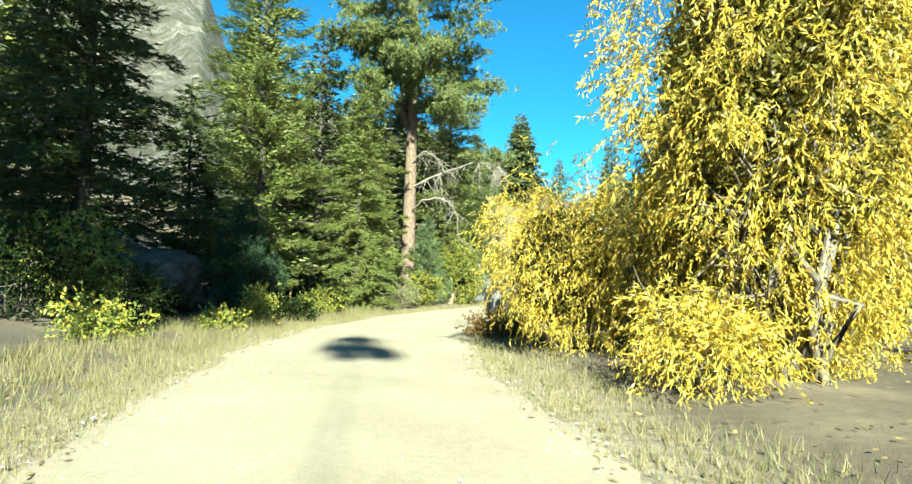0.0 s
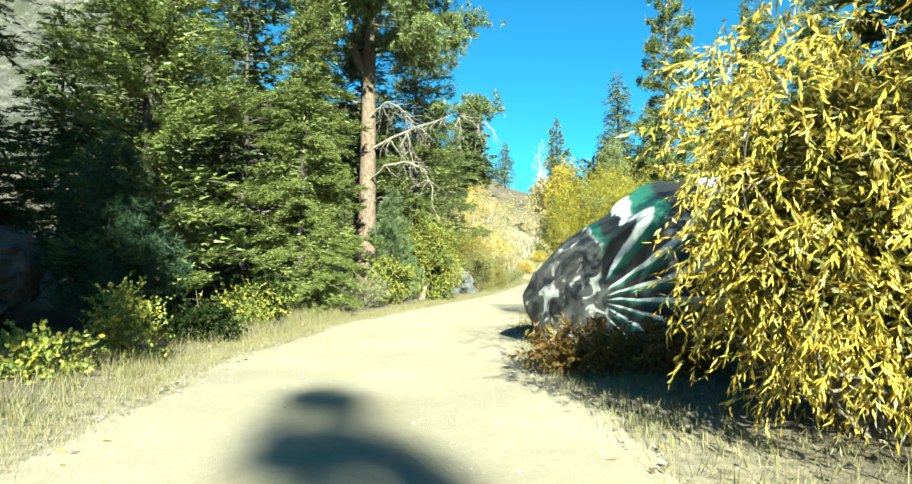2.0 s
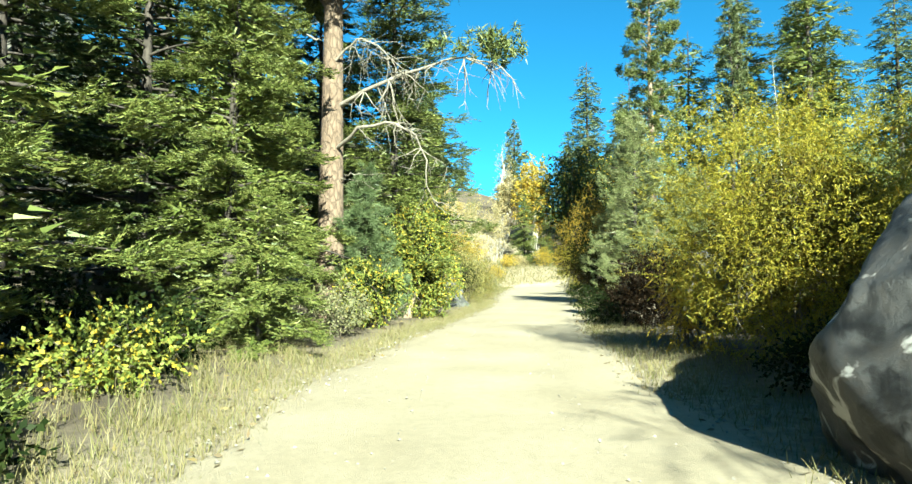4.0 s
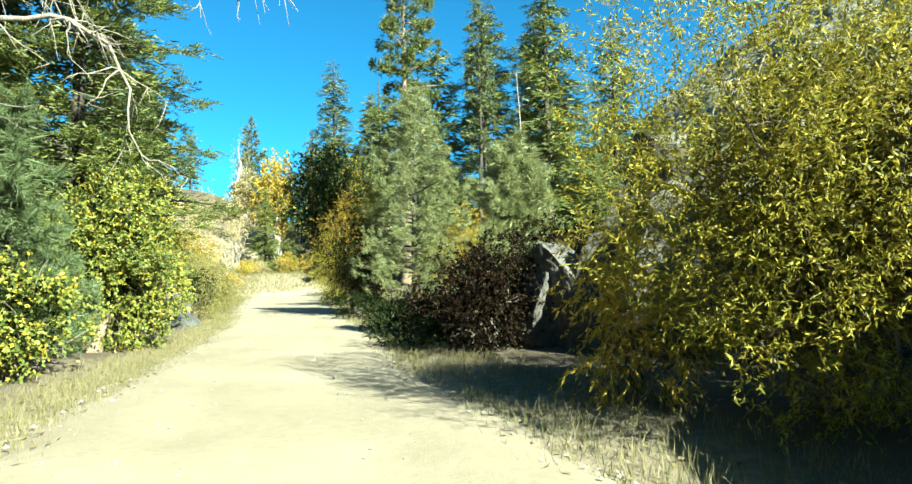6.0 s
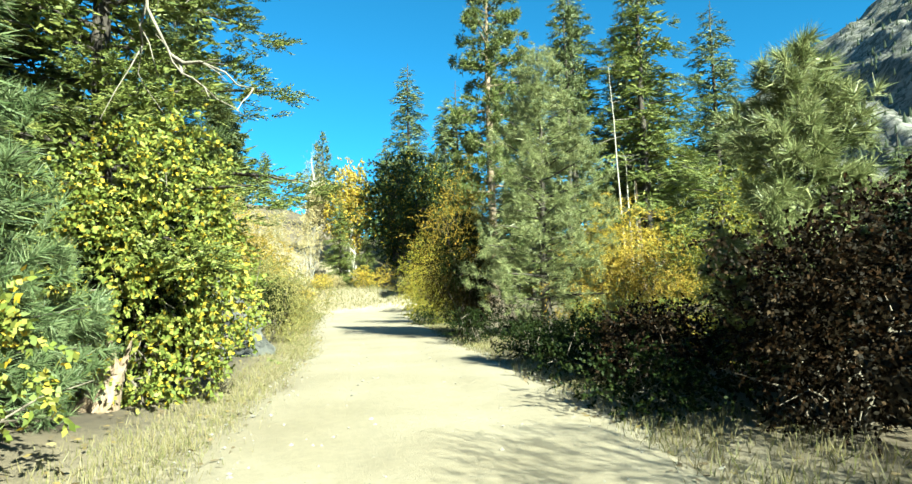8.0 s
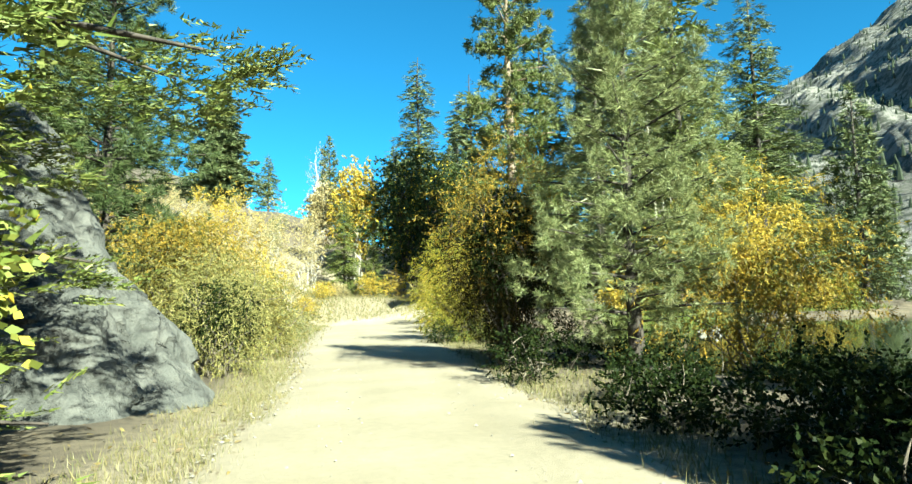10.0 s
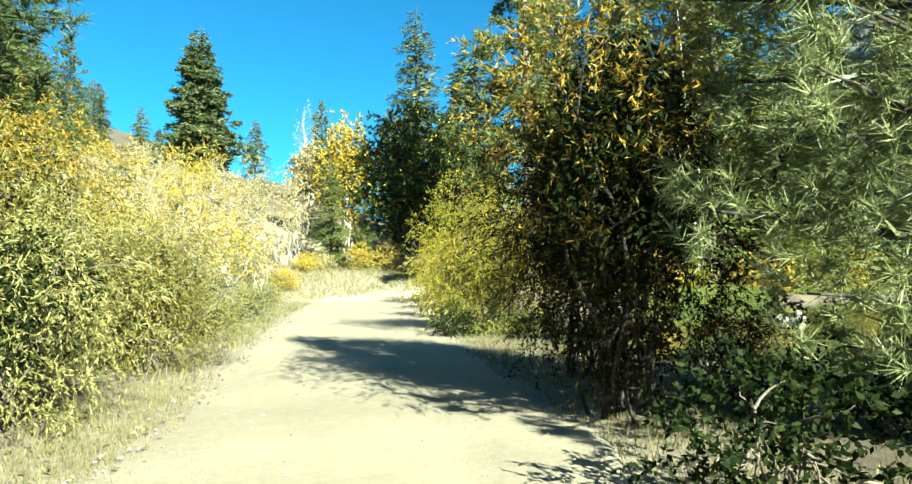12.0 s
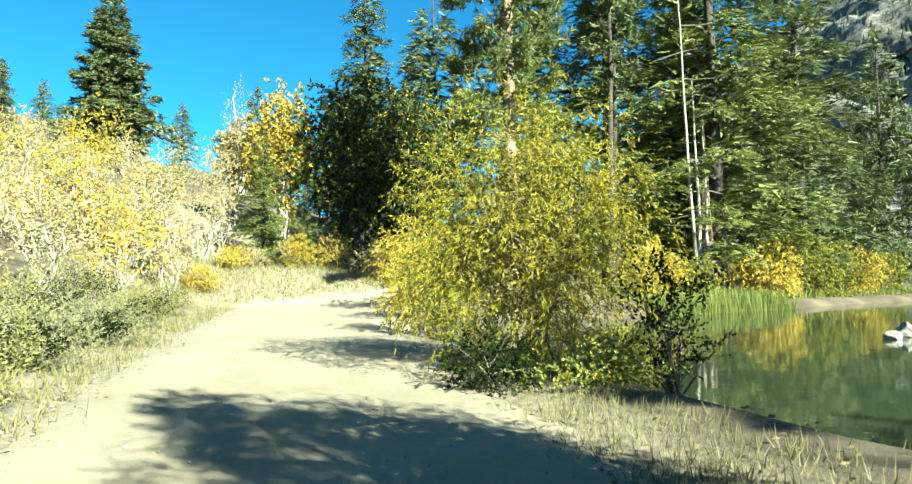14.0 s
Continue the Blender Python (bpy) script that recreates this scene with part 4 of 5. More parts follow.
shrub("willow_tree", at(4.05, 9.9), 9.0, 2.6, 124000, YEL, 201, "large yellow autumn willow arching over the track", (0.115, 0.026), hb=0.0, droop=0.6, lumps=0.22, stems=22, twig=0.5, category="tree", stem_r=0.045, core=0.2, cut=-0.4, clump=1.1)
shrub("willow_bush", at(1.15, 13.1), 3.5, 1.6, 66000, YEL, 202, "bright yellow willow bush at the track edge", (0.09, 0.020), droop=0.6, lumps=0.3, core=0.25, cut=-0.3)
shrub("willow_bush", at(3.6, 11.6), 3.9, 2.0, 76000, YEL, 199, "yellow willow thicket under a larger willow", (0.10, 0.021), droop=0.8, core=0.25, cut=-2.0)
shrub("willow_bush", at(4.8, 11.2), 2.6, 1.5, 16000, YEL, 198, "low yellow willow under a larger willow", (0.10, 0.024))
shrub("willow_bush", at(2.6, 8.6), 1.5, 1.1, 12000, YEL, 203, "low yellow willow shoots under a larger willow", (0.10, 0.022))
shrub("willow_bush", at(2.7, 25.5), 4.0, 2.1, 130000, SUNWILLOW, 204, "yellow-green willow thicket beside the track", (0.06, 0.0145), lumps=0.26, up=0.9, twig=0.42, core=0.16, shell=0.3, cut=-1.5)
shrub("willow_bush", at(5.4, 22.8), 4.0, 2.0, 26000, YEL, 205, "yellow willow behind the painted boulder", (0.12, 0.03))
shrub("willow_bush", at(1.75, 27.3), 2.0, 0.55, 6500, GOLD, 206, "golden willow shoots hanging by the track", (0.09, 0.022), holes=0.6)
# right and near are ways across and out of the pile; each rock has a broken face that slopes to the sun and one that overhangs
for i, (right, near, up, w, d, h, turn, f) in enumerate(((0.4, -0.7, 0, 2.2, 1.9, 3.1, 15, 0.55), (-0.05, -0.3, 2.0, 1.5, 1.3, 2.4, 0, 0.36), (1.5, -0.2, 0, 1.4, 1.3, 3.3, -20, 0.5), (2.5, 0.3, 0, 1.3, 1.2, 2.3, 30, 0.5), (-0.9, 0.2, 0, 1.1, 1.0, 3.1, 10, 0.42), (-1.6, 0.4, 0, 1.0, 0.9, 2.4, -25, 0.45), (-0.2, 0.9, 0, 1.0, 0.9, 2.7, 35, 0.42), (0.8, 1.0, 0, 1.1, 0.9, 2.3, -10, 0.45), (-2.2, 0.3, 0, 0.9, 0.8, 1.7, 50, 0.5), (1.6, 1.1, 0, 0.9, 0.9, 1.8, 20, 0.5), (0.5, 0.3, 1.9, 0.8, 0.7, 1.3, -30, 0.4))):
    x, y = 5.6 + 0.53 * right - 0.85 * near, 30.2 - 0.85 * right - 0.53 * near
    boulder("boulder", at(x, y, up - 0.1), (w, d, h), DARKROCK, 620 + i, "angular grey boulder wedged in a rock pile", turn, 0.2, 5, 5, 0.2, faces=((0.25, -0.40, 0.87, f), (-0.50, 0.75, 0.40, f + 0.1), (-0.80, -0.45, -0.25, 0.45)), group="rock pile")
# Bushes by the rocks: their leaf colours carry the shade.
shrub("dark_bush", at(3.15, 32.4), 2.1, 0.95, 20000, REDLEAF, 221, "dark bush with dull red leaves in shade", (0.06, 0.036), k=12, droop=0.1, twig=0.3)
shrub("dark_bush", at(4.7, 32.0), 2.2, 1.0, 18000, REDLEAF, 219, "bush against the rocks, dull red leaves darkened for shade", (0.06, 0.036), k=12, droop=0.1, twig=0.3)
shrub("dark_bush", at(6.1, 33.2), 2.5, 1.2, 16000, SHADELEAF, 220, "green bush behind a young pine, leaves darkened for shade", (0.06, 0.036), k=12, droop=0.1, twig=0.3)
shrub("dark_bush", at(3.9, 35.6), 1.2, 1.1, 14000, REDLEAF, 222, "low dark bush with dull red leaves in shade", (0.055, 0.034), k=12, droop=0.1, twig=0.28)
shrub("dark_bush", at(4.8, 38.4), 1.0, 1.1, 12000, SHADELEAF, 223, "low dark green bush in shade", (0.055, 0.034), k=12, droop=0.1, twig=0.28)
shrub("willow_bush", at(6.4, 36.0), 3.4, 1.2, 22000, YEG, 224, "yellow-green bush behind a young pine", (0.08, 0.022))
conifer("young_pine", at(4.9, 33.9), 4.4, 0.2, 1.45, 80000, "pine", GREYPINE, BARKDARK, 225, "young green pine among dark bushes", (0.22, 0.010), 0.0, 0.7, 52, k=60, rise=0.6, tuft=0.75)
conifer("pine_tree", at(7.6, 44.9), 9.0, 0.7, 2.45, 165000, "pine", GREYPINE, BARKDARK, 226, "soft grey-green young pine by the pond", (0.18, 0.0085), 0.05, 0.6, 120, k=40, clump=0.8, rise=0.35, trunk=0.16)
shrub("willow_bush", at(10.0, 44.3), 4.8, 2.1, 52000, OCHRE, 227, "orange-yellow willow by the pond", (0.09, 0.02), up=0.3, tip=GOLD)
# Leaves and stems of these two are coloured dark in place of shade.
shrub("willow_tree", at(6.1, 47.5), 5.0, 1.5, 60000, DIMWILLOW, 228, "tall willow beside the track, painted dark for shade and golden for a lit top", (0.085, 0.018), hb=0.3, stems=20, category="tree", core=0.14, droop=0.2, cut=0.0, clump=0.5, tip=OCHRE, bark=BARKDARK)
shrub("willow_tree", at(7.4, 50.2), 5.0, 1.4, 52000, SHADEWILLOW, 229, "tall willow beside the pond, leaves darkened for shade", (0.085, 0.018), hb=0.2, stems=16, category="tree", core=0.15, droop=0.25, cut=0.0, clump=0.5, bark=BARKDARK)
shrub("willow_bush", at(10.0, 59.2), 4.4, 2.15, 72000, SUNWILLOW, 230, "broad yellow-green willow at the pond's edge", (0.085, 0.019), lumps=0.2, up=0.3, core=0.08)
shrub("willow_bush", at(12.0, 66.5), 3.4, 1.6, 16000, YEG, 231, "yellow-green willow farther along the track", (0.12, 0.035))
shrub("willow_bush", at(15.2, 73.5), 3.6, 2.0, 14000, YEL, 232, "yellow willow farther along the track", (0.14, 0.04))
shrub("willow_bush", at(17.6, 80.5), 4.6, 2.2, 14000, GOLD, 233, "golden willow by the end of the track", (0.15, 0.05))
shrub("low_bush", at(10.6, 56.6), 1.9, 0.5, 2000, SHADELEAF, 234, "dark leafy stalks at the water's edge", (0.08, 0.04), k=10, droop=0.0, up=0.5)

# Leaf colour holds the shade here, except beyond x = 9, left lit green.
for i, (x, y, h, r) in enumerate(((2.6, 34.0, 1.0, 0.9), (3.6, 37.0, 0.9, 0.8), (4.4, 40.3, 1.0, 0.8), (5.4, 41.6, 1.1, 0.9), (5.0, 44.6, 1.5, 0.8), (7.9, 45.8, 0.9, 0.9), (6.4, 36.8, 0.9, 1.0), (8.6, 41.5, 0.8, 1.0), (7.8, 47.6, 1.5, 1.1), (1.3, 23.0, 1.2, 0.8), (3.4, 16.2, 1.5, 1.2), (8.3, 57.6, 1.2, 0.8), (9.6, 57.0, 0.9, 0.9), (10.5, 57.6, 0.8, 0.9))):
    shrub("dark_bush", at(x, y), h * 0.75, r, int(5200 * r), BROAD if x > 9 else SHADELEAF, 260 + i, "green undergrowth at the foot of the willows", (0.055, 0.035), k=14, droop=0.1, twig=0.28, stems=8, group="undergrowth east of the track")

# a wood east of the track, added mostly out of view to shade its verge
for i, (x, y, h, hb, R) in enumerate(((5.3, 16.6, 8.2, 0.4, 2.2), (8.0, 17.6, 9.9, 0.5, 2.6), (9.8, 19.8, 9.4, 0.5, 2.7), (11.4, 22.4, 13.4, 0.6, 2.8), (13.4, 24.0, 14.3, 0.8, 2.8), (16.2, 27.6, 21.5, 2.0, 3.2))):
    conifer("pine_tree", at(x, y), h, hb, R, 18000, "pine", PINE, BARKDARK, 500 + i, "dense green pine added east of the track for its shade", (0.34, 0.09), 0.1, 0.4, 90, k=16, inner=1.2, group="wood east of the track")
for i, (x, y, h, R) in enumerate(((6.6, 14.0, 9.4, 2.4), (8.6, 13.4, 9.4, 2.6))):
    shrub("willow_tree", at(x, y), h, R, 15000, YEL, 520 + i, "broad yellow willow added east of the track for its shade", (0.17, 0.06), droop=0.3, category="tree", core=0.3, group="willows at the wood edge")

# painted boulder
m, nt, p, out = material("painted_stripes")
tc = nt.nodes.new("ShaderNodeTexCoord")
sep = nt.nodes.new("ShaderNodeSeparateXYZ")
nz = node(nt, "ShaderNodeTexNoise", Scale=2.2, Detail=5.0)
nt.links.new(tc.outputs["Object"], nz.inputs["Vector"])
mix = nt.nodes.new("ShaderNodeVectorMath")
mix.operation = "MULTIPLY_ADD"
mix.inputs[1].default_value = (0.09, 0.09, 0.09)
nt.links.new(nz.outputs["Color"], mix.inputs[0])
nt.links.new(tc.outputs["Object"], mix.inputs[2])
nt.links.new(mix.outputs[0], sep.inputs[0])


def calc(op, a, b):
    n = nt.nodes.new("ShaderNodeMath")
    n.operation = op
    for i, v in enumerate((a, b)):
        if isinstance(v, (int, float)):
            n.inputs[i].default_value = v
        else:
            nt.links.new(v, n.inputs[i])
    return n.outputs[0]


dx, dz = calc("ADD", sep.outputs[0], 1.85), calc("SUBTRACT", sep.outputs[2], 1.05)
ang = calc("ARCTAN2", dz, dx)
fan = calc("FRACT", calc("MULTIPLY", calc("ADD", ang, 3.0), 2.9), 0.0)
stripe = ramp(nt, fan, ((0.0, (0.010, 0.011, 0.011)), (0.36, (0.012, 0.014, 0.013)), (0.44, (0.010, 0.065, 0.042)), (0.66, (0.02, 0.11, 0.075)), (0.72, (0.46, 0.48, 0.45)), (0.88, (0.62, 0.63, 0.60)), (0.95, (0.010, 0.011, 0.011))))
rad = calc("SQRT", calc("ADD", calc("MULTIPLY", dx, dx), calc("MULTIPLY", dz, dz)), 0.0)
spots = noise_out(nt, 3.4, 3.0, 0.5, dist=0.8)
patch = ramp(nt, spots, ((0.40, (0.016, 0.016, 0.016)), (0.47, (0.05, 0.05, 0.05)), (0.58, (0.055, 0.05, 0.045)), (0.64, (0.34, 0.33, 0.31))))
near = ramp(nt, calc("ADD", calc("MULTIPLY", dx, 0.7), 0.35), ((0.47, (0, 0, 0)), (0.53, (1, 1, 1))))
col = blend(nt, near, patch, stripe)
worn = noise_out(nt, 7.0, 8.0, 0.75)
col = blend(nt, ramp(nt, worn, ((0.58, (0, 0, 0)), (0.68, (0.7, 0.7, 0.7)))), col, (0.05, 0.05, 0.045))
nt.links.new(col, p.inputs["Base Color"])
p.inputs["Roughness"].default_value = 0.6
bump(nt, worn, 0.7, 0.03, p)
PAINTED = m
boulder("painted_boulder", at(2.2, 19.9, -0.15), (2.9, 2.5, 3.8), PAINTED, 241, "boulder painted with black, white and green fanned stripes", 0, 0.07, 2, 6, 0.25, even=True, lean=(0.05, 0.1), faces=((-0.66, -0.10, 0.75, 0.66), (0.1, 0.05, 1.0, 0.80), (-0.85, -0.5, 0.1, 0.80)))
shrub("fern_clump", at(-0.2, 16.9), 0.6, 0.7, 3500, FERN, 242, "rusty brown ferns at the foot of the boulder", (0.12, 0.035), droop=0.1, up=0.3, k=14, twig=0.35, stems=6)
shrub("fern_clump", at(0.9, 16.4), 0.6, 0.8, 3500, FERN, 243, "rusty brown ferns at the foot of the boulder", (0.12, 0.035), droop=0.1, up=0.3, k=14, twig=0.35, stems=6)

# ---- far trees ----
FARSPEC = (
    (14.6, 183.9, 37.6, 4.5, 2), (33.3, 206.6, 49.3, 6.0, 3), (-18.0, 169.5, 45.2, 6.5, 3), (-21.9, 230.0, 57.0, 6.0, 1),
    (27.4, 115.2, 35.9, 4.6, 5), (38.6, 89.5, 38.5, 5.4, 4), (45.5, 88.5, 37.0, 4.6, 5), (43.3, 83.0, 41.0, 5.8, 4), (55.0, 84.0, 36.0, 5.0, 5),
    (34.0, 94.0, 33.0, 3.8, 2), (52.0, 92.0, 33.0, 3.6, 3), (63.0, 90.0, 26.0, 4.0, 2), (70.0, 96.0, 24.0, 4.0, 1), (30.0, 104.0, 30.0, 4.0, 1), (78.0, 90.0, 30.0, 4.4, 3),
    (13.2, 97.5, 13.0, 2.0, 4), (16.0, 97.0, 9.0, 1.4, 4))


def far_base(seed, style, mat, n=11000, leaf=None):
    return conifer("fir_tree", (0, -400 - seed * 30, gz(0, -400)), 20, 0.8, 3.9, n, style, mat, BARKDARK, 300 + seed, "tall green conifer standing far off", leaf or ((0.45, 0.075) if style == "fir" else (0.6, 0.09)), 0.3, 0.72, 84, k=14, rise=0.25, spread=0.42, jit=0.17, clump=2.4, cut=-2.2, inner=0.4, lift=-0.35)


BASES = {1: far_base(1, "fir", FARFIR), 2: far_base(2, "fir", FIR), 3: far_base(3, "pine", FARFIR), 4: far_base(4, "fir", FIR, 56000, (0.22, 0.03)), 5: far_base(5, "fir", FARFIR, 56000, (0.22, 0.03))}


def put_far(kind, x, y, tip, r, turn, group="far conifers"):
    z0 = gz(x, y)
    h = max(tip - z0, 3.0)
    wide = min(r / 2.6, 1.25 * h / 20)
    ob = copy_thing(BASES[kind], pose(x, y, z0 - 0.2, 0, 0, turn) @ Matrix.Diagonal((wide, wide, h / 20, 1)))
    return tagged(ob, group=group)


for i, (x, y, tip, r, kind) in enumerate(FARSPEC):
    put_far(kind, x, y, tip, r, i * 67)
for i, (x, y, tip, r) in enumerate(((-21.0, 135.0, 24.7, 2.5), (-18.6, 139.2, 28.4, 2.6), (-11.4, 115.2, 18.4, 2.3), (-14.5, 153.6, 30.8, 2.9), (-8.2, 124.6, 19.9, 2.5), (-5.8, 155.4, 30.9, 3.0), (-2.6, 143.7, 25.0, 2.8), (-25.8, 157.7, 38.7, 2.9), (-5.8, 129.1, 19.1, 2.5), (-11.2, 120.7, 16.8, 2.4))):
    put_far(1 + i % 2, x, y, tip, r, i * 41, "firs on the west slope")
rng = np.random.default_rng(77)
# the wood west of the road
for i, (x, y, h, r) in enumerate(((-17.5, 22.5, 15, 3.0), (-21.0, 24.0, 16, 3.2), (-15.0, 36.0, 16, 3.0), (-13.5, 41.5, 15, 2.8), (-9.5, 46.5, 14, 2.6))):
    put_far(1 + i % 2, x, y, gz(x, y) + h, r, i * 53, "wood west of the track")
for i in range(16):
    x, y = -20 - rng.random() * 20, 12 + i * 3.8 + rng.normal() * 1.5
    h, r, turn = rng.uniform(9, 17), rng.uniform(2.2, 3.2), rng.random() * 360
    if 0.44 < (-1.3 - x) / max(y - 4.3, 1) < 0.86:   # an open gap towards the cliff
        continue
    put_far(1 + i % 3, x, y, gz(x, y) + h, r, turn, "wood west of the track")
for i in range(34):
    x, y = -66 + rng.random() * 50, 112 + rng.random() * 110
    put_far(1 + i % 3, x, y, gz(x, y) + rng.uniform(10, 22), rng.uniform(2.8, 4.5), rng.random() * 360, "conifers on the far slope")
for i in range(16):
    x, y = 30 + rng.random() * 90, 96 + rng.random() * 50
    put_far(1 + i % 3, x, y, gz(x, y) + rng.uniform(14, 28), rng.uniform(3.0, 4.5), rng.random() * 360, "wood beyond the pond")
for i in range(5):
    x, y = 84 + rng.random() * 30, 60 + rng.random() * 40
    put_far(1 + i % 3, x, y, gz(x, y) + rng.uniform(14, 26), rng.uniform(3.0, 4.5), rng.random() * 360, "wood beyond the pond")
for b in BASES.values():
    for o in list(b.children):
        bpy.data.objects.remove(o)
    bpy.data.objects.remove(b)

# pale aspens over the slope behind the track end
slope = [shrub("aspen_sapling", (0, -500 - 20 * i, gz(0, -500)), 6.0, 1.7, 1900, (PALE, YEL, PALE, SAGE)[i], 360 + i, ("pale straw-yellow aspen on the slope", "yellow aspen on the slope", "pale straw-yellow aspen on the slope", "grey-green aspen on the slope")[i], (0.24, 0.13), BARKPALE, 0.9, 0.1, 6, 9, 0.3, twig=0.5, category="tree", stem_r=0.05, up=0.3) for i in range(4)]
rng = np.random.default_rng(78)
for i in range(90):
    y = 94 + 40 * rng.random() ** 1.2
    x = -24 + rng.random() * (34 if y > 100 else 30)
    ob = copy_thing(slope[i % 4], pose(x, y, gz(x, y) - 0.1, 0, 0, rng.random() * 360) @ Matrix.Scale(rng.uniform(0.4, 0.72), 4))
    tagged(ob, group="aspens on the slope")
for b in slope:
    for o in list(b.children):
        bpy.data.objects.remove(o)
    bpy.data.objects.remove(b)

conifer("pine_tree", at(23.4, 80.6), 36, 6.5, 4.8, 70000, "pine", PINE, FARBARK, 320, "tall old pine with an open crown and orange trunk", (0.46, 0.06), 0.05, 0.4, 84, k=14, rise=0.2, trunk=0.5, clump=2.2, cut=-1.1, inner=0.2)
conifer("fir_tree", (2.8, 139.2, gz(2.8, 139.2) - 0.3), 39.1 - gz(2.8, 139.2), 1.0, 7.2, 60000, "fir", FARFIR, BARKDARK, 322, "broad cone-shaped fir standing alone on the slope", (0.5, 0.12), 0.2, 0.95, 170, k=12, clump=2.2, cut=-2.0, inner=0.5)
# bare standing trunks
rng = np.random.default_rng(91)
for i, (x, y, h, r) in enumerate(((39.1, 81.2, 24, 0.14), (40.2, 81.8, 15, 0.18), (40.9, 82.0, 13, 0.16))):
    t = thing("dead_tree", at(x, y), "bare white dead trunk with short snags", "tree", "dead trunks")
    pts = wander((0, 0, -0.3), (-0.06 * h + 0.4 * i, 0, h), 14, rng, 0.05)
    bole = part("trunk", mesh_np("trunk", *tubes([(pts, r * np.linspace(1, 0.15, 14))], 8), BARKPALE, True), t)
    for _ in range(16):
        j = rng.integers(3, 14)
        sn = [(wander(pts[j], pts[j] + np.array([rng.normal() * 1.3, rng.normal() * 1.0, rng.normal() * 0.3]), 4, rng, 0.05), np.linspace(0.04, 0.012, 4))]
        part("snag", mesh_np("snag", *tubes(sn, 4), DEADWOOD, True), bole)
t = thing("pine_tree", at(41.6, 82.6), "thick dark red trunk on the far shore, broken off high", "tree")
part("trunk", trunk_data("trunk", 13, 0.7, rng, BARK, 0.01)[0], t)

conifer("pine_tree", at(34.6, 85.0), 35, 15, 2.4, 9000, "pine", FARFIR, BARKDARK, 323, "slim dark-trunked pine with a high crown", (0.5, 0.09), 0.1, 0.6, 60, trunk=0.3)
conifer("pine_tree", at(35.8, 85.6), 33, 14, 2.2, 9000, "pine", FARFIR, BARKDARK, 324, "slim dark-trunked pine with a high crown", (0.5, 0.09), 0.1, 0.6, 60, trunk=0.28)
shrub("bare_aspen", at(16.2, 128), 26.0 - gz(16.2, 128), 1.9, 3000, PALE, 335, "bare pale aspen with few remaining leaves", (0.15, 0.06), BARKPALE, 3.0, 0.0, 14, 8, 0.3, category="tree", stem_r=0.09, twig=0.7, up=0.5)
for i, (x, y, r) in enumerate(((25.3, 61.2, 0.45), (24.2, 61.0, 0.3))):
    boulder("rock", (x, y, -0.5), (r, r * 0.8, r * 1.3), PALEROCK, 350 + i, "pale rock standing out of the pond", 30 * i, sub=3, category="rock")
shrub("cottonwood_tree", at(21.4, 100), 16.5, 4.6, 34000, COTTON, 331, "dark green cottonwood with yellow patches", (0.28, 0.20), BARKDARK, 3.0, 0.1, 14, 10, 0.3, category="tree", stem_r=0.12, twig=0.8)
shrub("cottonwood_tree", at(25.6, 98), 17.0, 4.2, 24000, COTTON, 332, "dark green cottonwood beside the track end", (0.26, 0.18), BARKDARK, 2.0, 0.1, 12, 10, 0.3, category="tree", stem_r=0.11, twig=0.8)
shrub("aspen_tree", at(16.0, 103), 13.5, 2.7, 22000, YEL, 333, "tall yellow aspen behind a small fir", (0.26, 0.17), BARKPALE, 3.0, 0.1, 10, 10, 0.3, category="tree", stem_r=0.08, twig=0.7)
shrub("aspen_tree", at(12.6, 108), 10.0, 1.8, 9000, PALE, 334, "pale yellow aspen with a white stem", (0.24, 0.15), BARKPALE, 3.0, 0.1, 8, 10, 0.3, category="tree", stem_r=0.08, twig=0.7)
for i, (x, y, h, r) in enumerate(((44, 79.6, 3.6, 2.4), (48.5, 80.3, 4.2, 2.6), (52.5, 81.0, 4.0, 2.6), (57, 81.4, 4.4, 2.8), (62, 82, 4.0, 2.6), (36.5, 80.0, 2.6, 2.0), (33, 79.5, 3.2, 2.0))):
    shrub("willow_bush", at(x, y), h, r, 7000, YEG if i % 3 else YEL, 340 + i, "bright yellow willow on the far shore", (0.24, 0.10), twig=0.5, k=10, group="willows on the far shore")

# ---- grass, reeds, litter ----


def blades(name, xy, h, mat, seed, label, category, lean=0.35, width=0.012):
    rng = np.random.default_rng(seed)
    n = len(xy)
    p = np.stack([xy[:, 0], xy[:, 1], ground_z(xy[:, 0], xy[:, 1]) - 0.02], 1)
    d = rng.normal(size=(n, 3)) * lean + np.array([0, 0, 1.0])
    v, q = leaves(p, d, h * rng.uniform(0.5, 1.3, n), width, rng, None, True)
    return tagged(new(name, mesh_np(name, v, q, mat)), label, category, kind="stuff")


def edge_points(side, y0, y1, n, depth, rng, clump=0.12):
    c = max(n // 14, 1)
    y = y0 + (y1 - y0) * rng.random(c)
    x = road_x(y) + side * (road_w(y) / 2 - 0.05 + depth * rng.random(c) ** 1.3)
    xy = np.repeat(np.stack([x, y], 1), 14, 0)
    return xy + rng.normal(size=xy.shape) * clump


rng = np.random.default_rng(401)
blades("grass", edge_points(-1, 2, 52, 40000, 1.0, rng, 0.2), 0.13, DRYGRASS, 402, "dry straw-coloured grass along the track", "grass", width=0.009)
y = 6 + rng.random(620) * 22
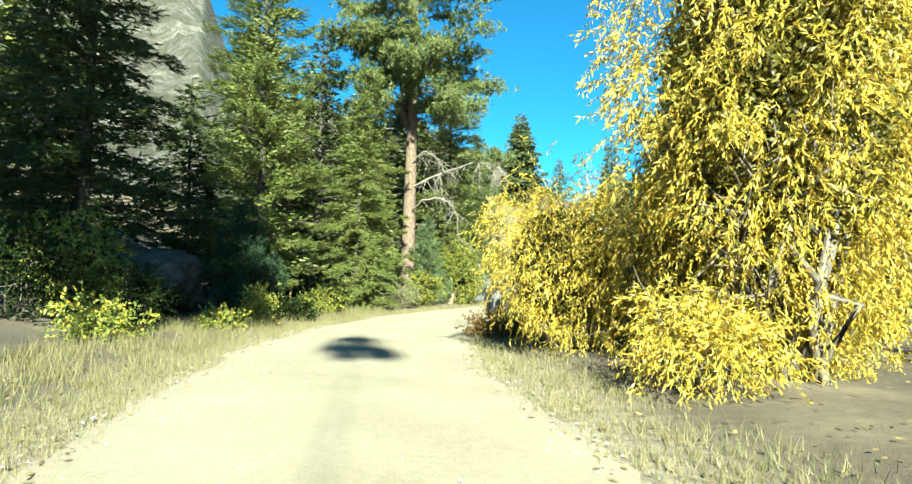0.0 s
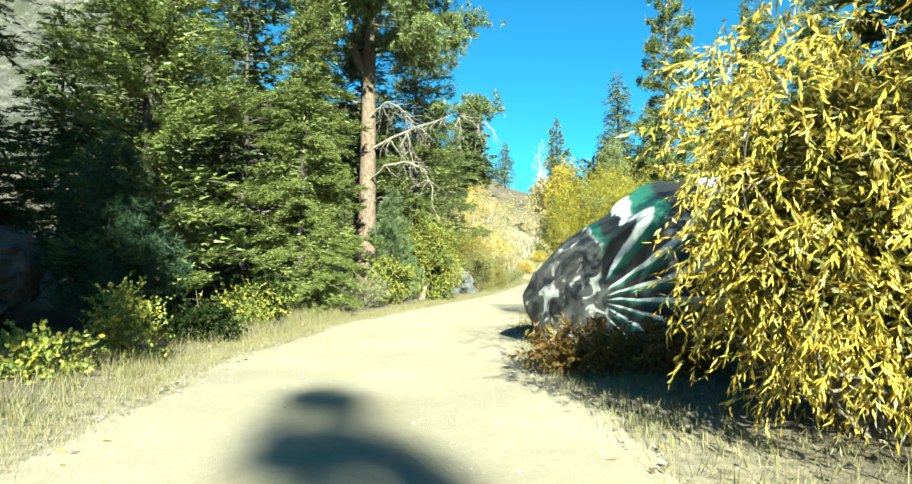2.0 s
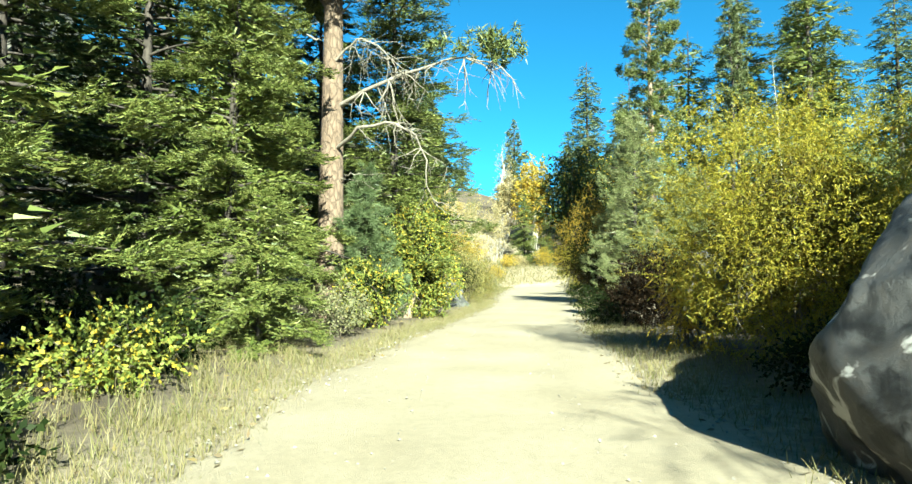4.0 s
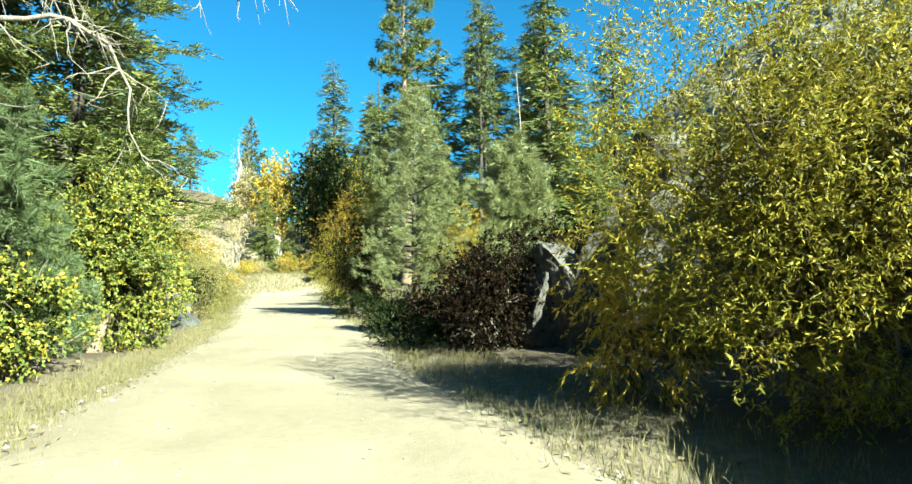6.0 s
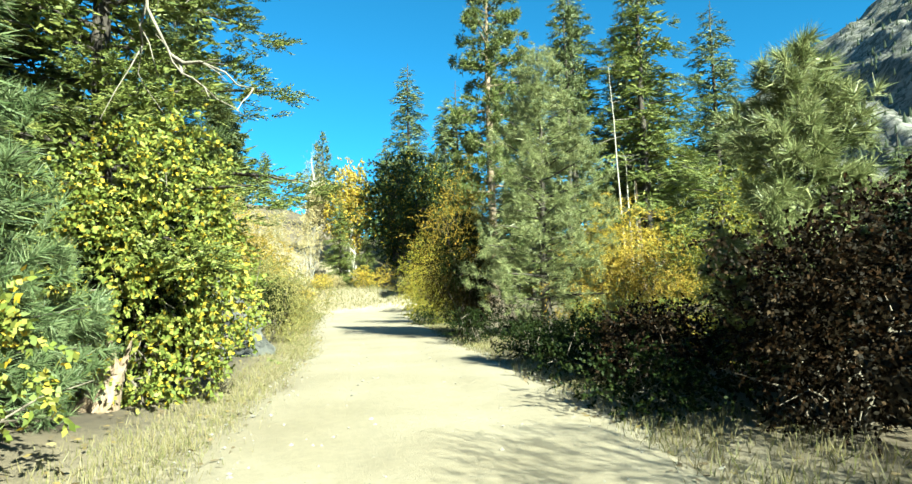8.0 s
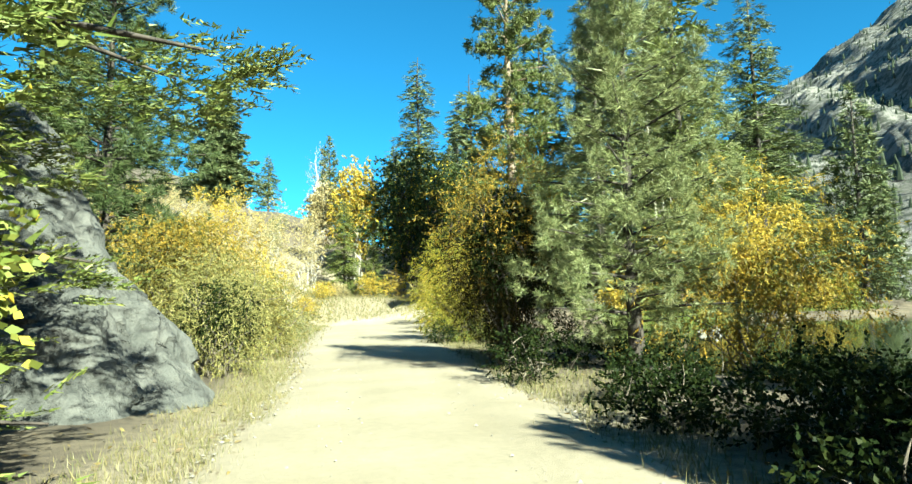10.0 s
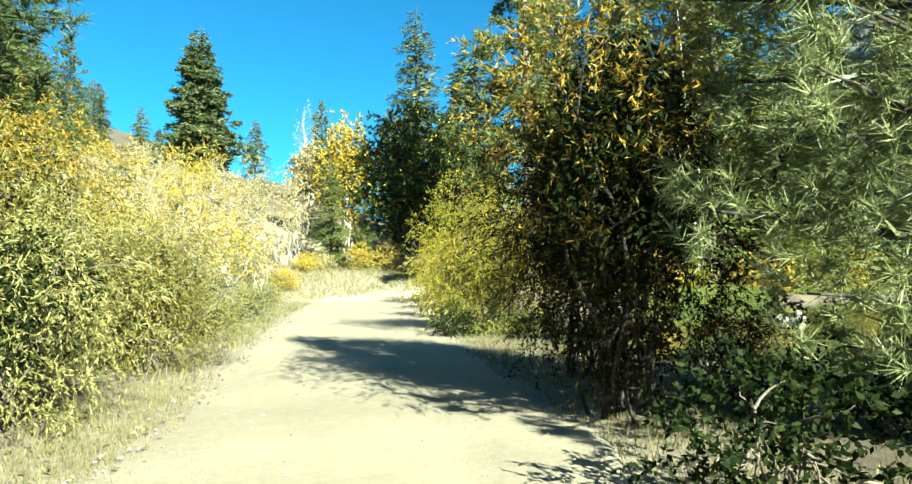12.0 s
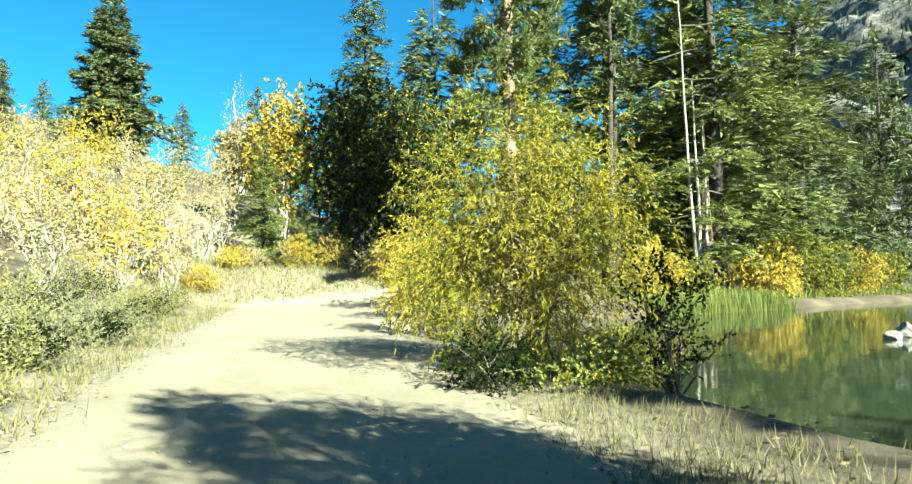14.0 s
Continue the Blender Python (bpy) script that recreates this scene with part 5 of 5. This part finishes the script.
x = road_x(y) - road_w(y) / 2 - 0.6 - rng.random(620) * 3.0
blades("grass", np.repeat(np.stack([x, y], 1), 16, 0) + rng.normal(size=(9920, 2)) * 0.10, 0.34, DRYGRASS, 407, "tall dry grass tufts under the firs", "grass", width=0.010)
blades("grass", edge_points(1, 2, 60, 26000, 1.6, rng, 0.2), 0.17, DRYGRASS, 403, "dry straw-coloured grass under the willows", "grass")
blades("grass", edge_points(-1, 52, 96, 11000, 7.0, rng, 0.2), 0.28, DRYGRASS, 404, "dry grass on the bank", "grass", width=0.025)
x = 5 + rng.random(9000) * 17
blades("grass", np.stack([x, 89.5 + 10 * rng.random(9000) + 0.1 * (12 - x)], 1), 0.45, DRYGRASS, 408, "dry straw grass on the bank at the track end", "grass", width=0.04)
x = 30 + rng.random(9000) * 40
blades("grass", np.stack([x, 76.0 + 0.13 * (x - 29) + rng.random(9000) * 5], 1), 0.6, REED, 405, "green grass along the far shore", "grass", width=0.05)
x = 27.5 + rng.random(5000) ** 1.5 * 13
blades("reeds", np.stack([x, 73.2 + 0.13 * (x - 29) + rng.random(5000) * 1.5], 1), 0.9, REED, 406, "green reeds standing at the far shore", "reeds", 0.08, 0.05)
n = 14000
y = 2 + rng.random(n) * 92
x = road_x(y) + rng.normal(size=n) * 4.5
z = ground_z(x, y) + 0.03
d = rng.normal(size=(n, 3)) * (1, 1, 0.12)
far = np.abs(x - road_x(y)) > road_w(y) * 0.40
v, q = leaves(np.stack([x, y, z + 0.02], 1)[far], d[far], 0.09, 0.035, rng, (0, 0, 1.0))
tagged(new("leaf_litter", mesh_np("leaf_litter", v, q, LITTER)), "fallen leaves and twigs along the track edges", "litter", kind="stuff")
n = 5000
y = 2 + rng.random(n) * 80
sgn = np.where(rng.random(n) < 0.5, -1, 1)
x = road_x(y) + sgn * road_w(y) * (0.5 - 0.42 * rng.random(n) ** 2.2)
c = np.stack([x, y, ground_z(x, y) + 0.045], 1)
r = 0.008 + 0.022 * rng.random(n) ** 4
oct_ = np.array([[1, 0, 0], [0, 1, 0], [-1, 0, 0], [0, -1, 0], [0, 0, 0.8], [0, 0, -0.8]])
v = (c[:, None] + oct_[None] * r[:, None, None] * rng.uniform(0.7, 1.3, (n, 6, 1))).reshape(-1, 3)
f = np.array([[0, 1, 4], [1, 2, 4], [2, 3, 4], [3, 0, 4], [1, 0, 5], [2, 1, 5], [3, 2, 5], [0, 3, 5]])
tagged(new("pebbles", mesh_np("pebbles", v, (np.arange(n)[:, None, None] * 6 + f[None]).reshape(-1, 3), PALEROCK)), "small pale stones on the gravel", "pebbles", kind="stuff")

# conifers scattered on the mountain, too many to count
Xm, Ym, Zm = field
n = 3600
jj, ii = rng.integers(12, 134, n), rng.integers(7, 323, n)
c = np.stack([Xm[jj, ii], Ym[jj, ii], Zm[jj, ii] - 1], 1) + rng.normal(size=(n, 3)) * (3, 3, 0)
h = rng.uniform(3, 7.5, n)
ang = np.linspace(0, 2 * np.pi, 7)[:-1]
prof = ((0.18, 0.0), (0.10, 0.45), (0.12, 0.42), (0.0, 1.0))
ring = np.concatenate([np.stack([a * np.cos(ang), a * np.sin(ang), np.full(6, b)], 1) for a, b in prof])
v = (c[:, None] + ring[None] * h[:, None, None]).reshape(-1, 3)
f = np.array([[k * 6 + i, k * 6 + (i + 1) % 6, k * 6 + 6 + (i + 1) % 6, k * 6 + 6 + i] for k in range(3) for i in range(6)])
tagged(new("mountain_conifers", mesh_np("mountain_conifers", v, (np.arange(n)[:, None, None] * 24 + f[None]).reshape(-1, 4), MOUNTFIR)), "dark conifers scattered over the mountainside", "trees", kind="stuff")
